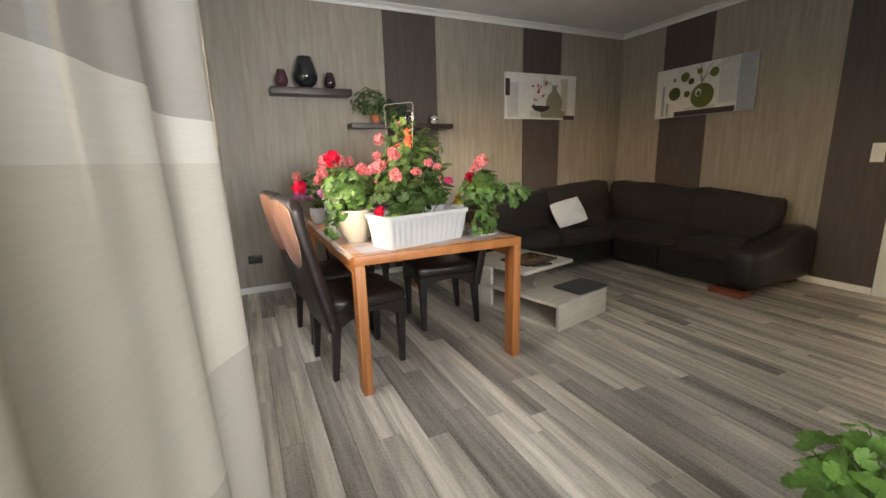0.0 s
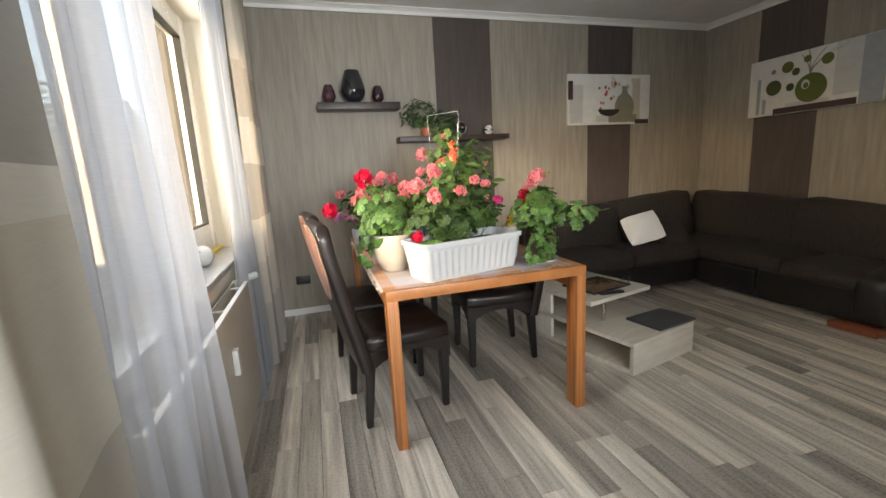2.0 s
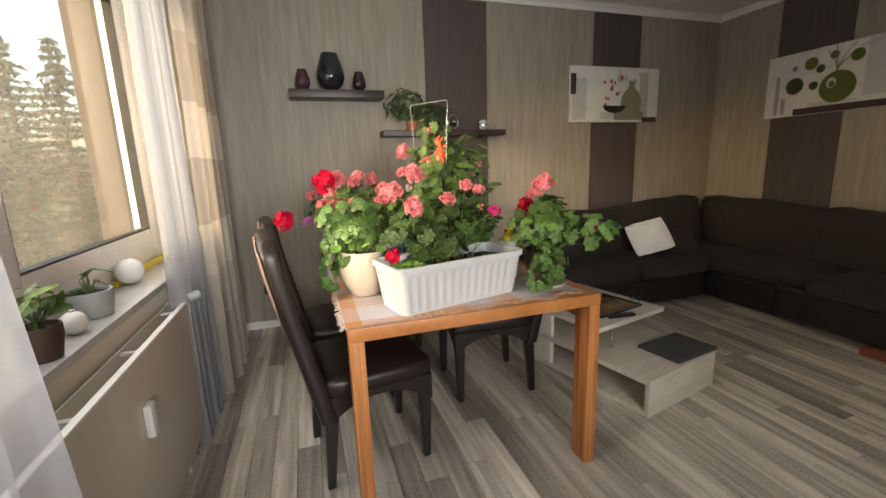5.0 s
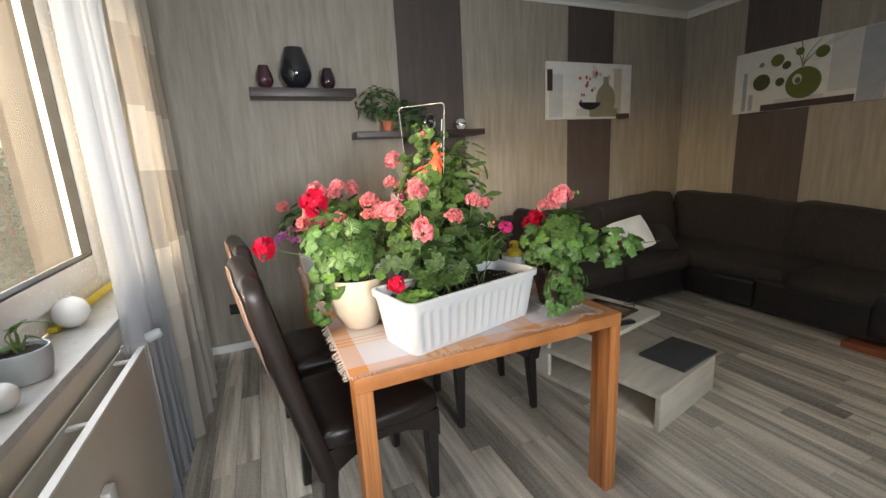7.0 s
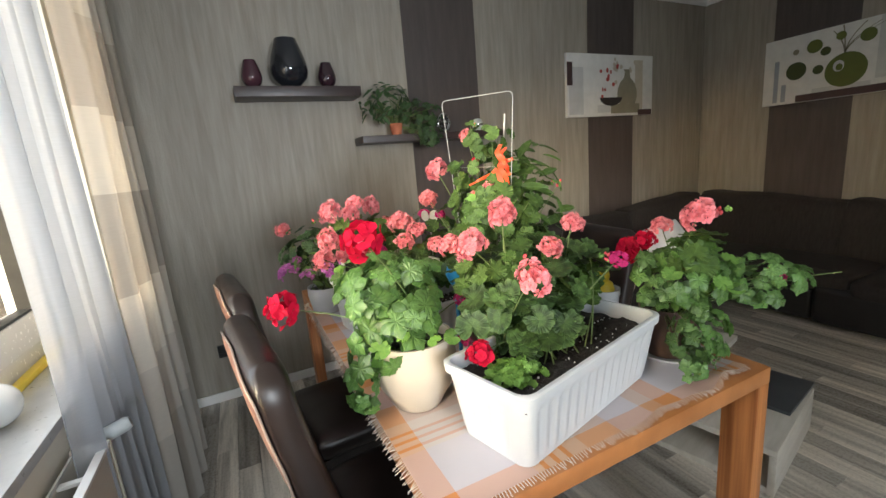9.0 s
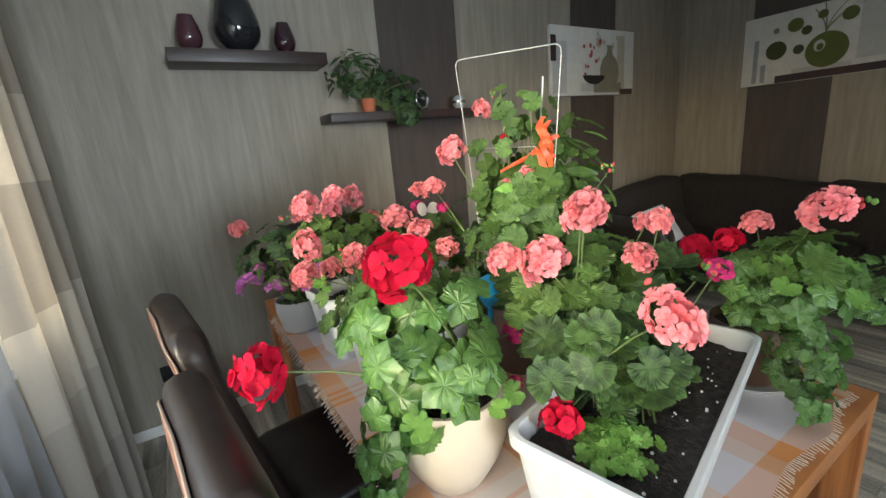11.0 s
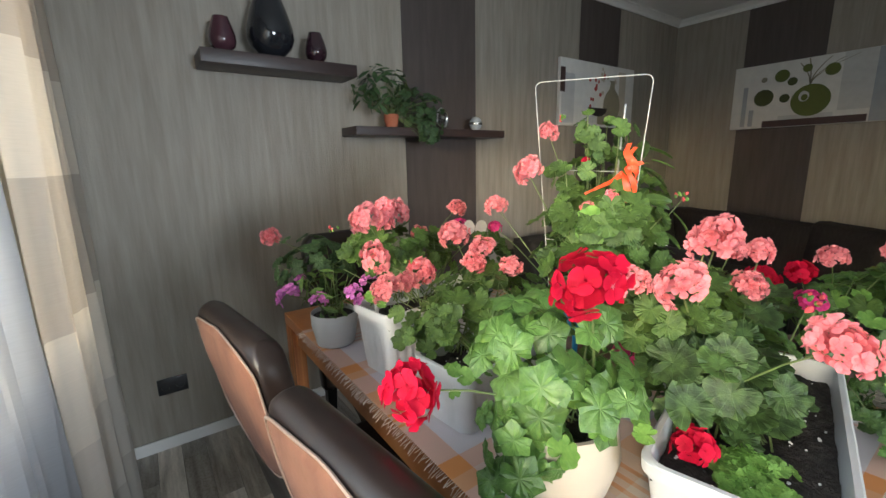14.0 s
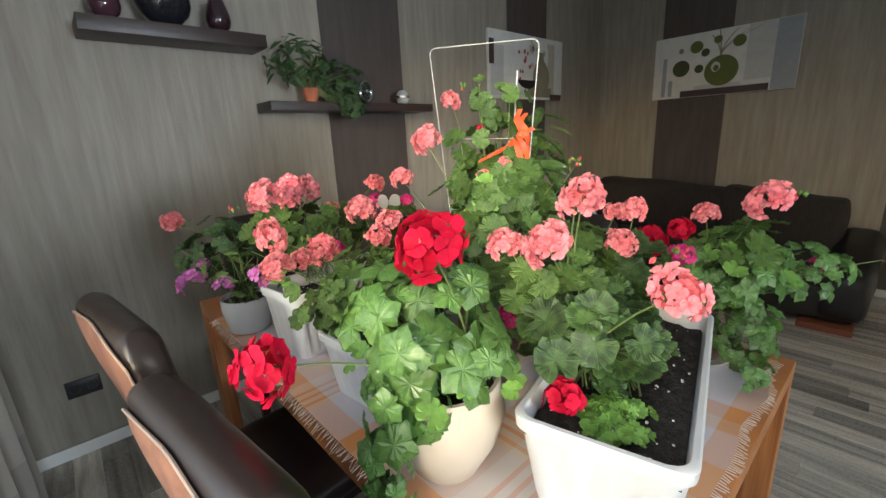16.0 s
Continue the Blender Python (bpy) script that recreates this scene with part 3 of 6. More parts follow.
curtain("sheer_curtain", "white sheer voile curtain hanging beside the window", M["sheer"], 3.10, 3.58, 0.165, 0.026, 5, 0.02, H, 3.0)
curtain("panel_curtain", "beige banded panel curtain hanging in the room corner", M["panel_far"], 3.58, 4.30, 0.215, 0.030, 4, 0.02, H, 5.0)
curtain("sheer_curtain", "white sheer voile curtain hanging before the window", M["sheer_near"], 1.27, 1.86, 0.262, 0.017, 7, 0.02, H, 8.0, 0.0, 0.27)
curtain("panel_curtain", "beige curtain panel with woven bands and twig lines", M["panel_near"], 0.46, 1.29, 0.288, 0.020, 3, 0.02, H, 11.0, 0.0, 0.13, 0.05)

# radiator
rad = thing("radiator", "cream panel radiator under the window sill", "radiator")
part("front_panel", box(0.168, 0.183, 1.75, 3.20, 0.10, 0.705, 0.005), M["radiator"], rad)
part("back_panel", box(0.100, 0.112, 1.75, 3.20, 0.10, 0.705, 0.004), M["radiator"], rad)
# near-black block: the shade inside the radiator's open slots, put into colour
part("core", box(0.113, 0.167, 1.77, 3.18, 0.12, 0.62), M["slot_shade"], rad)
part("side_cover", box(0.098, 0.185, 3.201, 3.212, 0.10, 0.715, 0.003), M["radiator"], rad)
part("side_cover", box(0.098, 0.185, 1.738, 1.749, 0.10, 0.715, 0.003), M["radiator"], rad)
for k in range(4):
    y = 1.86 + k * 0.40
    part("grille_bar", box(0.113, 0.167, y, y + 0.018, 0.698, 0.706), M["grille"], rad)
part("grille_rail", box(0.108, 0.114, 1.75, 3.20, 0.706, 0.716, 0.002), M["grille"], rad)
part("grille_rail", box(0.164, 0.186, 1.75, 3.20, 0.706, 0.716, 0.003), M["white"], rad)
bm = lathe([(0.0, 0), (0.018, 0), (0.020, 0.006), (0.020, 0.05), (0.014, 0.062), (0.0, 0.062)], 18)
valve = part("valve", tube([(0.135, 3.205, 0.60), (0.135, 3.228, 0.62), (0.150, 3.236, 0.70)], 0.009, 8), M["chrome"], rad, "steel radiator valve")
part("valve_knob", bm, M["grey_pot"], valve, "grey thermostat knob", at=pose(0.165, 3.245, 0.712, 0, 75, 10))
part("heat_meter", box(0.184, 0.208, 2.56, 2.605, 0.45, 0.56, 0.006), M["white"], rad, "small white heat meter")
part("foot", box(0.11, 0.15, 1.9, 1.93, 0.0, 0.10), M["radiator"], rad)
part("foot", box(0.11, 0.15, 3.0, 3.03, 0.0, 0.10), M["radiator"], rad)

# ---- dining table ----
TX0, TX1, TY0, TY1 = 0.818, 1.80, 2.46, 4.19
table = thing("dining_table", "reddish beech wood dining table with square legs", "table")
part("tabletop", box(TX0, TX1, TY0, TY1, 0.703, 0.75, 0.004), M["beech"], table)
for x, y in ((TX0, TY0), (TX1 - 0.052, TY0), (TX0, TY1 - 0.095), (TX1 - 0.052, TY1 - 0.095)):
    bm = box(x + 0.001, x + 0.051, y + 0.001, y + 0.094, 0, 0.703, 0.004)
    part("leg", bm, M["beech_leg"], table)
part("apron", box(TX0 + 0.02, TX0 + 0.045, TY0 + 0.085, TY1 - 0.085, 0.63, 0.703), M["beech"], table)
part("apron", box(TX1 - 0.045, TX1 - 0.02, TY0 + 0.085, TY1 - 0.085, 0.63, 0.703), M["beech"], table)


def cloth_material():
    """Woven plaid: warm orange, cream and lilac-grey bands both ways."""
    m = bpy.data.materials.new("plaid_table_runner")
    m.use_nodes = True
    nt = m.node_tree
    bsdf = nt.nodes["Principled BSDF"]
    bsdf.inputs["Roughness"].default_value = 0.9
    co = nt.nodes.new("ShaderNodeTexCoord")
    sep = nt.nodes.new("ShaderNodeSeparateXYZ")
    nt.links.new(co.outputs["Object"], sep.inputs[0])
    tones = []
    for axis, period, start in (("X", 0.60, 0.812), ("Y", 0.52, 2.475)):
        f = nt.nodes.new("ShaderNodeMath")
        f.operation = "FRACT"
        d = nt.nodes.new("ShaderNodeMath")
        d.operation = "MULTIPLY_ADD"
        d.inputs[1].default_value, d.inputs[2].default_value = 1 / period, -start / period
        nt.links.new(sep.outputs[axis], d.inputs[0])
        nt.links.new(d.outputs[0], f.inputs[0])
        r = nt.nodes.new("ShaderNodeValToRGB")
        r.color_ramp.interpolation = "CONSTANT"
        els = r.color_ramp.elements
        orange, cream, lilac, pale = (0.58, 0.24, 0.075), (0.58, 0.51, 0.43), (0.53, 0.50, 0.535), (0.57, 0.37, 0.24)
        els[0].color = (*orange, 1)
        els[1].position, els[1].color = 0.09, (*lilac, 1)
        for p, c in ((0.36, cream), (0.39, orange), (0.41, cream), (0.44, orange), (0.46, cream), (0.49, orange), (0.51, cream), (0.58, pale), (0.74, lilac), (0.92, pale)):
            els.new(p).color = (*c, 1)
        nt.links.new(f.outputs[0], r.inputs[0])
        tones.append(r)
    mix = nt.nodes.new("ShaderNodeMixRGB")
    mix.inputs[0].default_value = 0.5
    nt.links.new(tones[0].outputs[0], mix.inputs[1])
    nt.links.new(tones[1].outputs[0], mix.inputs[2])
    nt.links.new(mix.outputs[0], bsdf.inputs["Base Color"])
    weave = node(nt, "ShaderNodeTexChecker", Scale=500.0)
    nt.links.new(co.outputs["Object"], weave.inputs["Vector"])
    bp = node(nt, "ShaderNodeBump", Strength=0.3, Distance=0.002)
    nt.links.new(weave.outputs["Fac"], bp.inputs["Height"])
    nt.links.new(bp.outputs[0], bsdf.inputs["Normal"])
    return m


M["cloth"] = cloth_material()
cloth = thing("tablecloth", "fringed plaid table runner in orange, cream and grey", "tablecloth")
CX0, CX1, CY0, CY1 = 0.812, 1.74, 2.475, 3.93
bm = bmesh.new()
nx, ny = 40, 60
grid = []
for j in range(ny + 1):
    row = []
    for i in range(nx + 1):
        x, y = CX0 + (CX1 - CX0) * i / nx, CY0 + (CY1 - CY0) * j / ny
        edge = max(0, 1 - j / 3) * max(0, (i / nx - 0.35))
        z = 0.753 + 0.012 * edge * (1 + math.sin(i * 1.1)) + 0.0012 * (1 + noise.noise(Vector((x * 9, y * 9, 2))))
        row.append(bm.verts.new((x, y + 0.025 * edge * math.sin(i * 0.55) + 0.012 * i / nx, z)))
    grid.append(row)
for a, b in zip(grid, grid[1:]):
    for k in range(nx):
        bm.faces.new((a[k], a[k + 1], b[k + 1], b[k]))
part("woven_cloth", bm, M["cloth"], cloth)
M["fringe"] = material("cream_fringe_thread", (0.62, 0.50, 0.40), (0.78, 0.70, 0.62), 0.9, bump=0.0)
rng = random.Random(4)
bm = bmesh.new()
for k in range(230):
    y = CY0 + (CY1 - CY0) * k / 230
    l = 0.012 + 0.012 * rng.random()
    tube([(CX0, y, 0.7545), (CX0 - l, y + rng.uniform(-0.004, 0.004), 0.7535 - (0.02 * rng.random() if l > 0.014 else 0))], 0.0011, 3, bm)
for k in range(130):
    x = CX0 + (CX1 - CX0) * k / 130
    e = 1 + math.sin((k / 130 * nx) * 1.1)
    up = 0.012 * max(0, k / 130 - 0.35) * e
    off = 0.025 * max(0, k / 130 - 0.35) * math.sin(k / 130 * nx * 0.55) + 0.012 * k / 130
    tube([(x, CY0 + off, 0.7545 + up), (x + rng.uniform(-0.004, 0.004), CY0 + off - 0.010 - 0.010 * rng.random(), 0.7530 + up * 0.6)], 0.0011, 3, bm)
part("fringe", bm, M["fringe"], cloth, "pale thread fringe")


# ---- chairs ----
PANEL_V = 0.47


def dining_chair(name, label, at):
    """High-backed upholstered chair, its back to local -x, seat towards +x."""
    chair = thing(name, label, "chair", "chairs round the dining table", at=at)
    part("seat", cushion(-0.20, 0.25, -0.215, 0.215, 0.385, 0.48, 0.035, 0.012, 3), M["leather"], chair)
    # leather skirt below the seat, arched between the legs
    bm = bmesh.new()
    corners = [(-0.195, -0.212), (0.243, -0.212), (0.243, 0.212), (-0.195, 0.212)]
    ring_in, ring_out = [], []
    for k in range(4):
        (xa, ya), (xb, yb) = corners[k], corners[(k + 1) % 4]
        for i in range(12):
            u = i / 12
            zb = 0.285 + 0.085 * (1 - abs(2 * u - 1) ** 2.2)
            x, y = xa + (xb - xa) * u, ya + (yb - ya) * u
            ring_out.append((bm.verts.new((x, y, zb)), bm.verts.new((x, y, 0.40))))
            ring_in.append((bm.verts.new((0.024 + (x - 0.024) * 0.86, y * 0.86, zb)), bm.verts.new((0.024 + (x - 0.024) * 0.86, y * 0.86, 0.40))))
    for k in range(48):
        a, b, c, d = ring_out[k], ring_out[(k + 1) % 48], ring_in[k], ring_in[(k + 1) % 48]
        bm.faces.new((a[0], b[0], b[1], a[1]))
        bm.faces.new((d[0], c[0], c[1], d[1]))
        bm.faces.new((b[0], a[0], c[0], d[0]))
        bm.faces.new((a[1], b[1], d[1], c[1]))
    part("skirt", bm, M["leather"], chair)
    # curved back: a slab bent backwards, with a rounded top
    bm = bmesh.new()
    nv, nu, th = 30, 16, 0.074
    def mid(v):
        z = 0.30 + 0.732 * v
        return -0.189 - 0.166 * v + 0.25 * max(0, v - 0.75) ** 2, z
    def half(v):
        w = 0.222 - 0.008 * v
        if v > 0.88:
            w *= math.sqrt(1 - 0.36 * ((v - 0.88) / 0.12) ** 2.6)
        return w
    def skin(u, v, sign):
        side = 0.55 + 0.45 * math.sqrt(max(0, 1 - abs(u) ** 12))
        top = 0.10 + 0.90 * math.sqrt(max(0.0, 1 - (max(0, v - 0.95) / 0.05) ** 2.2))
        return mid(v)[0] + sign * th / 2 * side * top
    layers = []
    for side in (0, 1):
        g = []
        for j in range(nv + 1):
            v = 1 - (1 - j / nv) ** 1.9
            row = []
            for i in range(nu + 1):
                u = math.sin(math.pi / 2 * (2 * i / nu - 1))
                row.append(bm.verts.new((skin(u, v, 1 if side else -1), half(v) * u, mid(v)[1])))
            g.append(row)
        layers.append(g)
    for side, g in enumerate(layers):
        for j in range(nv):
            for i in range(nu):
                q = (g[j][i], g[j][i + 1], g[j + 1][i + 1], g[j + 1][i])
                bm.faces.new(q if side else tuple(reversed(q)))
    a, b = layers
    ring = [(0, i) for i in range(nu + 1)] + [(j, nu) for j in range(1, nv + 1)] + [(nv, i) for i in range(nu - 1, -1, -1)] + [(j, 0) for j in range(nv - 1, 0, -1)]
    for (j0, i0), (j1, i1) in zip(ring, ring[1:] + ring[:1]):
        bm.faces.new((a[j0][i0], a[j1][i1], b[j1][i1], b[j0][i0]))
    bmesh.ops.recalc_face_normals(bm, faces=bm.faces[:])
    part("backrest", bm, M["leather"], chair)
    # suede panel on the rear of the back, with piping round it
    bm = bmesh.new()
    outline = []
    rows_ = []
    for j in range(nv + 1):
        v = PANEL_V + (0.978 - PANEL_V) * j / nv
        x, z = mid(v)
        row = []
        t = abs(2 * j / nv - 1)
        w = half(v) * 0.965 * math.sqrt(max(0.006, 1 - t ** (14 if j > nv / 2 else 1.9)))
        for i in range(9):
            u = 2 * i / 8 - 1
            row.append(bm.verts.new((skin(u * w / half(v), v, -1) - 0.004 - 0.004 * (1 - u ** 4), w * u, z)))
        rows_.append(row)
    for p, q in zip(rows_, rows_[1:]):
        for i in range(8):
            bm.faces.new((p[i], q[i], q[i + 1], p[i + 1]))
    loop = [r[0].co.copy() for r in rows_] + [r[8].co.copy() for r in reversed(rows_)]
    back_panel = part("back_panel", bm, M["suede"], chair, "copper-brown suede panel")
    part("piping", tube([p + Vector((-0.001, 0, 0)) for p in loop] + [loop[0]], 0.0026, 6), M["pale_piping"], back_panel, "pale cord piping")
    for x, y in ((-0.175, -0.185), (-0.175, 0.185), (0.215, -0.185), (0.215, 0.185)):
        bm = bmesh.new()
        lean = -0.03 if x < 0 else 0.0
        for z, r, dx in ((0.0, 0.016, lean), (0.40, 0.027, 0.0)):
            for k in range(4):
                bm.verts.new((x + dx + r * (1, -1, -1, 1)[k], y + r * (1, 1, -1, -1)[k], z))
        v = bm.verts
        v.ensure_lookup_table()
        for k in range(4):
            bm.faces.new((v[k], v[(k + 1) % 4], v[4 + (k + 1) % 4], v[4 + k]))
        bm.faces.new((v[3], v[2], v[1], v[0]))
        bm.faces.new((v[4], v[5], v[6], v[7]))
        bmesh.ops.bevel(bm, geom=bm.edges[:], offset=0.004, segments=1, affect="EDGES")
        part("leg", bm, M["leg_black"], chair)
    return chair


first = dining_chair("dining_chair", "high-backed dark leather dining chair with copper suede rear", pose(0.899, 2.910, 0, 0, 0, 7.5))
copy_thing(first, pose(0.861, 3.462, 0, 0, 0, 7.5))
copy_thing(first, pose(1.655, 3.27, 0, 0, 0, 176))
copy_thing(first, pose(1.21, 4.09, 0, 0, 0, -88))

# ---- wall shelves and what stands on them ----
for a, b, z0, z1, label in ((0.672, 1.375, 1.797, 1.855, "dark wenge floating wall shelf with three vases"), (1.352, 2.415, 1.512, 1.558, "dark wenge floating wall shelf with a plant")):
    shelf = thing("wall_shelf", label, "shelf", "wall shelves")
    part("board", box(a, b, 4.523, Y1 - 0.0045, z0, z1, 0.003), M["shelf"], shelf)
    part("front_edge", box(a, b, 4.52, 4.5226, z0 + 0.001, z1 - 0.001, 0.001), M["shelf"], shelf)


def vase(label, material_, x, y, z, height, radius):
    prof = [(0.0, 0.0), (0.26, 0.0), (0.32, 0.008), (0.52, 0.05), (0.85, 0.17), (0.98, 0.30), (1.0, 0.38), (0.97, 0.50), (0.88, 0.64), (0.75, 0.80), (0.62, 0.94), (0.58, 1.0), (0.53, 1.0), (0.58, 0.92), (0.72, 0.7), (0.0, 0.6)]
    ob = part("vase", lathe([(r * radius, h * height) for r, h in prof], 36), material_, None, label, at=pose(x, y, z))
    return tagged(ob, "", "vase", "vases on the wall shelf")


vase("large black glazed teardrop vase on the wall shelf", M["vase_dark"], 0.985, 4.60, 1.855, 0.265, 0.105)
vase("small plum glass vase on the wall shelf", M["vase_plum"], 0.778, 4.60, 1.855, 0.148, 0.056)
vase("small dark plum glass vase on the wall shelf", M["vase_plum_dark"], 1.197, 4.60, 1.855, 0.142, 0.053)

ring_ = thing("ring_ornament", "round silver ring ornament on a small foot", "ornament")
bm = bmesh.new()
path = [(0.055 * math.cos(a), 0, 0.065 + 0.055 * math.sin(a)) for a in [2 * math.pi * k / 24 for k in range(25)]]
part("ring", tube(path, 0.013, 8), M["chrome"], ring_)
part("core", lathe([(0, -0.02), (0.02, -0.015), (0.027, 0), (0.02, 0.015), (0, 0.02)], 14), M["chrome"], ring_, at=pose(0, 0, 0.065))
part("foot", box(-0.025, 0.025, -0.02, 0.02, 0, 0.012, 0.003), M["black"], ring_)
ring_.matrix_basis = pose(1.965, 4.61, 1.558, 0, 0, 20)
orb = thing("globe_ornament", "small silver-grey globe ornament on the shelf", "ornament")
part("globe", lathe([(0.0, 0.0), (0.02, 0.003), (0.035, 0.02), (0.042, 0.045), (0.035, 0.07), (0.02, 0.085), (0, 0.088)], 20), M["grey_pot"], orb)
part("band", lathe([(0.0435, 0.036), (0.0445, 0.04), (0.0445, 0.05), (0.0435, 0.054)], 20), M["chrome"], orb)
orb.matrix_basis = pose(2.24, 4.61, 1.558)

outlet = thing("wall_socket", "black double wall socket above the skirting", "socket")
part("plate", box(0.33, 0.455, Y1 - 0.012, Y1, 0.285, 0.365, 0.004), M["black"], outlet)
for x in (0.362, 0.423):
    part("insert", lathe([(0.022, 0.0), (0.024, 0.004), (0.018, 0.004), (0.017, -0.004), (0, -0.004)], 18), M["leg_black"], outlet, at=pose(x, Y1 - 0.012, 0.325, 90))
switch = thing("light_switch", "white double light switch on the dark stripe", "switch")
part("plate", box(X1 - 0.014, X1 - 0.004, 2.045, 2.13, 1.085, 1.235, 0.004), M["white"], switch)
part("rocker", box(X1 - 0.020, X1 - 0.0142, 2.056, 2.119, 1.095, 1.155, 0.003), M["white"], switch)
part("rocker", box(X1 - 0.020, X1 - 0.0142, 2.056, 2.119, 1.165, 1.225, 0.003), M["white"], switch)


# ---- pictures ----
def disc(x, z, rx, rz, y, n=24):
    bm = bmesh.new()
    bm.faces.new([bm.verts.new((x + rx * math.cos(2 * math.pi * k / n), y, z + rz * math.sin(2 * math.pi * k / n))) for k in range(n)])
    return bm


def flat(x0, x1, z0, z1, y):
    bm = bmesh.new()
    bm.faces.new([bm.verts.new(p) for p in ((x0, y, z0), (x1, y, z0), (x1, y, z1), (x0, y, z1))])
    return bm


def paint(name, c):
    return material(name, tuple(0.85 * v for v in c), c, 0.6, scale=(12, 12, 12), bump=0.06, fine=300)


P = {"white": paint("canvas_white", (0.72, 0.71, 0.68)), "pale": paint("canvas_pale_grey", (0.56, 0.56, 0.55)), "grey": paint("canvas_blue_grey", (0.34, 0.36, 0.40)),
     "brown": paint("canvas_brown", (0.060, 0.030, 0.028)), "black": paint("canvas_black", (0.020, 0.015, 0.014)), "green": paint("canvas_green", (0.11, 0.135, 0.018)), "green_dark": paint("canvas_dark_green", (0.055, 0.07, 0.012)),
     "olive": paint("canvas_olive", (0.25, 0.23, 0.16)), "redd": paint("canvas_red", (0.40, 0.06, 0.05)), "beige": paint("canvas_beige", (0.50, 0.45, 0.36))}
# canvas with the bowl and bottle vase (local x to the right, y into the wall)
pic = thing("canvas_picture", "white canvas print of a vase, bowl and red blossoms", "picture", "canvas pictures on the walls", at=pose(3.168, Y1 - 0.034, 1.632))
W, T = 1.03, 0.51
part("canvas", box(0, W, 0, 0.029, 0, T, 0.003), P["white"], pic)
def on(name, bm, c, layer):
    bmesh.ops.translate(bm, verts=bm.verts[:], vec=(0, -0.0006 * layer, 0))
    return part(name, bm, P[c], pic, smooth=False)
on("printed_shape", flat(0.02, 0.18, 0.02, 0.40, 0), "pale", 1)
on("printed_shape", flat(0.0, 0.06, 0.255, 0.44, 0), "brown", 2)
on("printed_shape", flat(0.34, 0.86, 0.03, 0.095, 0), "pale", 1)
on("printed_shape", flat(0.50, 0.86, 0.02, 0.10, 0), "olive", 2)
on("printed_shape", flat(0.84, 1.02, 0.0, 0.048, 0), "brown", 3)
on("printed_shape", flat(0.80, 0.90, 0.05, 0.47, 0), "beige", 1)
bm = bmesh.new()
bm.faces.new([bm.verts.new((0.50 + 0.135 * math.cos(a), 0, 0.155 + 0.07 * math.sin(a))) for a in [math.pi + math.pi * k / 14 for k in range(15)]])
on("printed_bowl", bm, "black", 4)
bm = bmesh.new()
prof = [(0.10, 0.0), (0.125, 0.06), (0.12, 0.12), (0.09, 0.18), (0.04, 0.22), (0.03, 0.27), (0.045, 0.29)]
bm.faces.new([bm.verts.new((0.70 + r, 0, 0.10 + h)) for r, h in prof] + [bm.verts.new((0.70 - r, 0, 0.10 + h)) for r, h in reversed(prof)])
on("printed_vase", bm, "olive", 3)
rng = random.Random(11)
for k in range(26):
    x, z = (0.36 + 0.22 * rng.random(), 0.16 + 0.26 * rng.random()) if k < 14 else (0.52 + 0.28 * rng.random(), 0.36 + 0.11 * rng.random())
    on("printed_blossom", disc(x, z, 0.010 + 0.010 * rng.random(), 0.014 + 0.010 * rng.random(), 0, 9), "redd" if k < 12 else "beige", 2 + (k % 3))
# canvas with the green ball vase, on the east wall (turned so that its local x runs towards -y)
pic = thing("canvas_picture", "white canvas print of a green ball vase and berries", "picture", "canvas pictures on the walls", at=pose(X1 - 0.034, 4.145, 1.598, 0, 0, -90))
W, T = 1.095, 0.535
part("canvas", box(0, W, 0, 0.029, 0, T, 0.003), P["white"], pic)
on("printed_shape", flat(0.93, W - 0.003, 0.003, T - 0.003, 0), "grey", 1)
on("printed_shape", flat(0.74, 0.93, 0.10, T - 0.003, 0), "pale", 1)
on("printed_shape", flat(0.25, 0.92, 0.003, 0.058, 0), "brown", 2)
on("printed_shape", flat(0.36, 0.72, 0.058, 0.092, 0), "pale", 2)
on("printed_shape", flat(0.08, 0.115, 0.02, 0.36, 0), "grey", 1)
on("printed_shape", flat(0.14, 0.175, 0.02, 0.16, 0), "grey", 1)
for x, z, r, c in ((0.565, 0.20, 0.13, "green"), (0.24, 0.255, 0.072, "green_dark"), (0.355, 0.42, 0.052, "green"), (0.39, 0.235, 0.036, "green_dark"), (0.43, 0.365, 0.034, "green_dark"), (0.52, 0.455, 0.032, "green"), (0.68, 0.42, 0.048, "green"), (0.23, 0.405, 0.022, "olive")):
    on("printed_ball", disc(x, z, r, r * 0.97, 0, 30), c, 3)
on("printed_highlight", disc(0.52, 0.235, 0.035, 0.042, 0, 16), "pale", 4)
on("printed_highlight", disc(0.525, 0.225, 0.022, 0.026, 0, 16), "green", 5)
for k, (dx, top) in enumerate(((-0.07, 0.50), (-0.02, 0.53), (0.10, 0.52), (0.17, 0.50), (0.24, 0.51))):
    bm = bmesh.new()
    pts = [(0.55 + 0.15 * dx * t + dx * t * t, 0.32 + (top - 0.32) * t) for t in [i / 8 for i in range(9)]]
    bm.faces.new([bm.verts.new((x - 0.005, 0, z)) for x, z in pts] + [bm.verts.new((x + 0.004, 0, z)) for x, z in reversed(pts)])
    on("printed_stalk", bm, "olive", 2)

# ---- corner sofa ----
sofa = thing("corner_sofa", "large dark brown corduroy corner sofa with black leather base", "sofa")
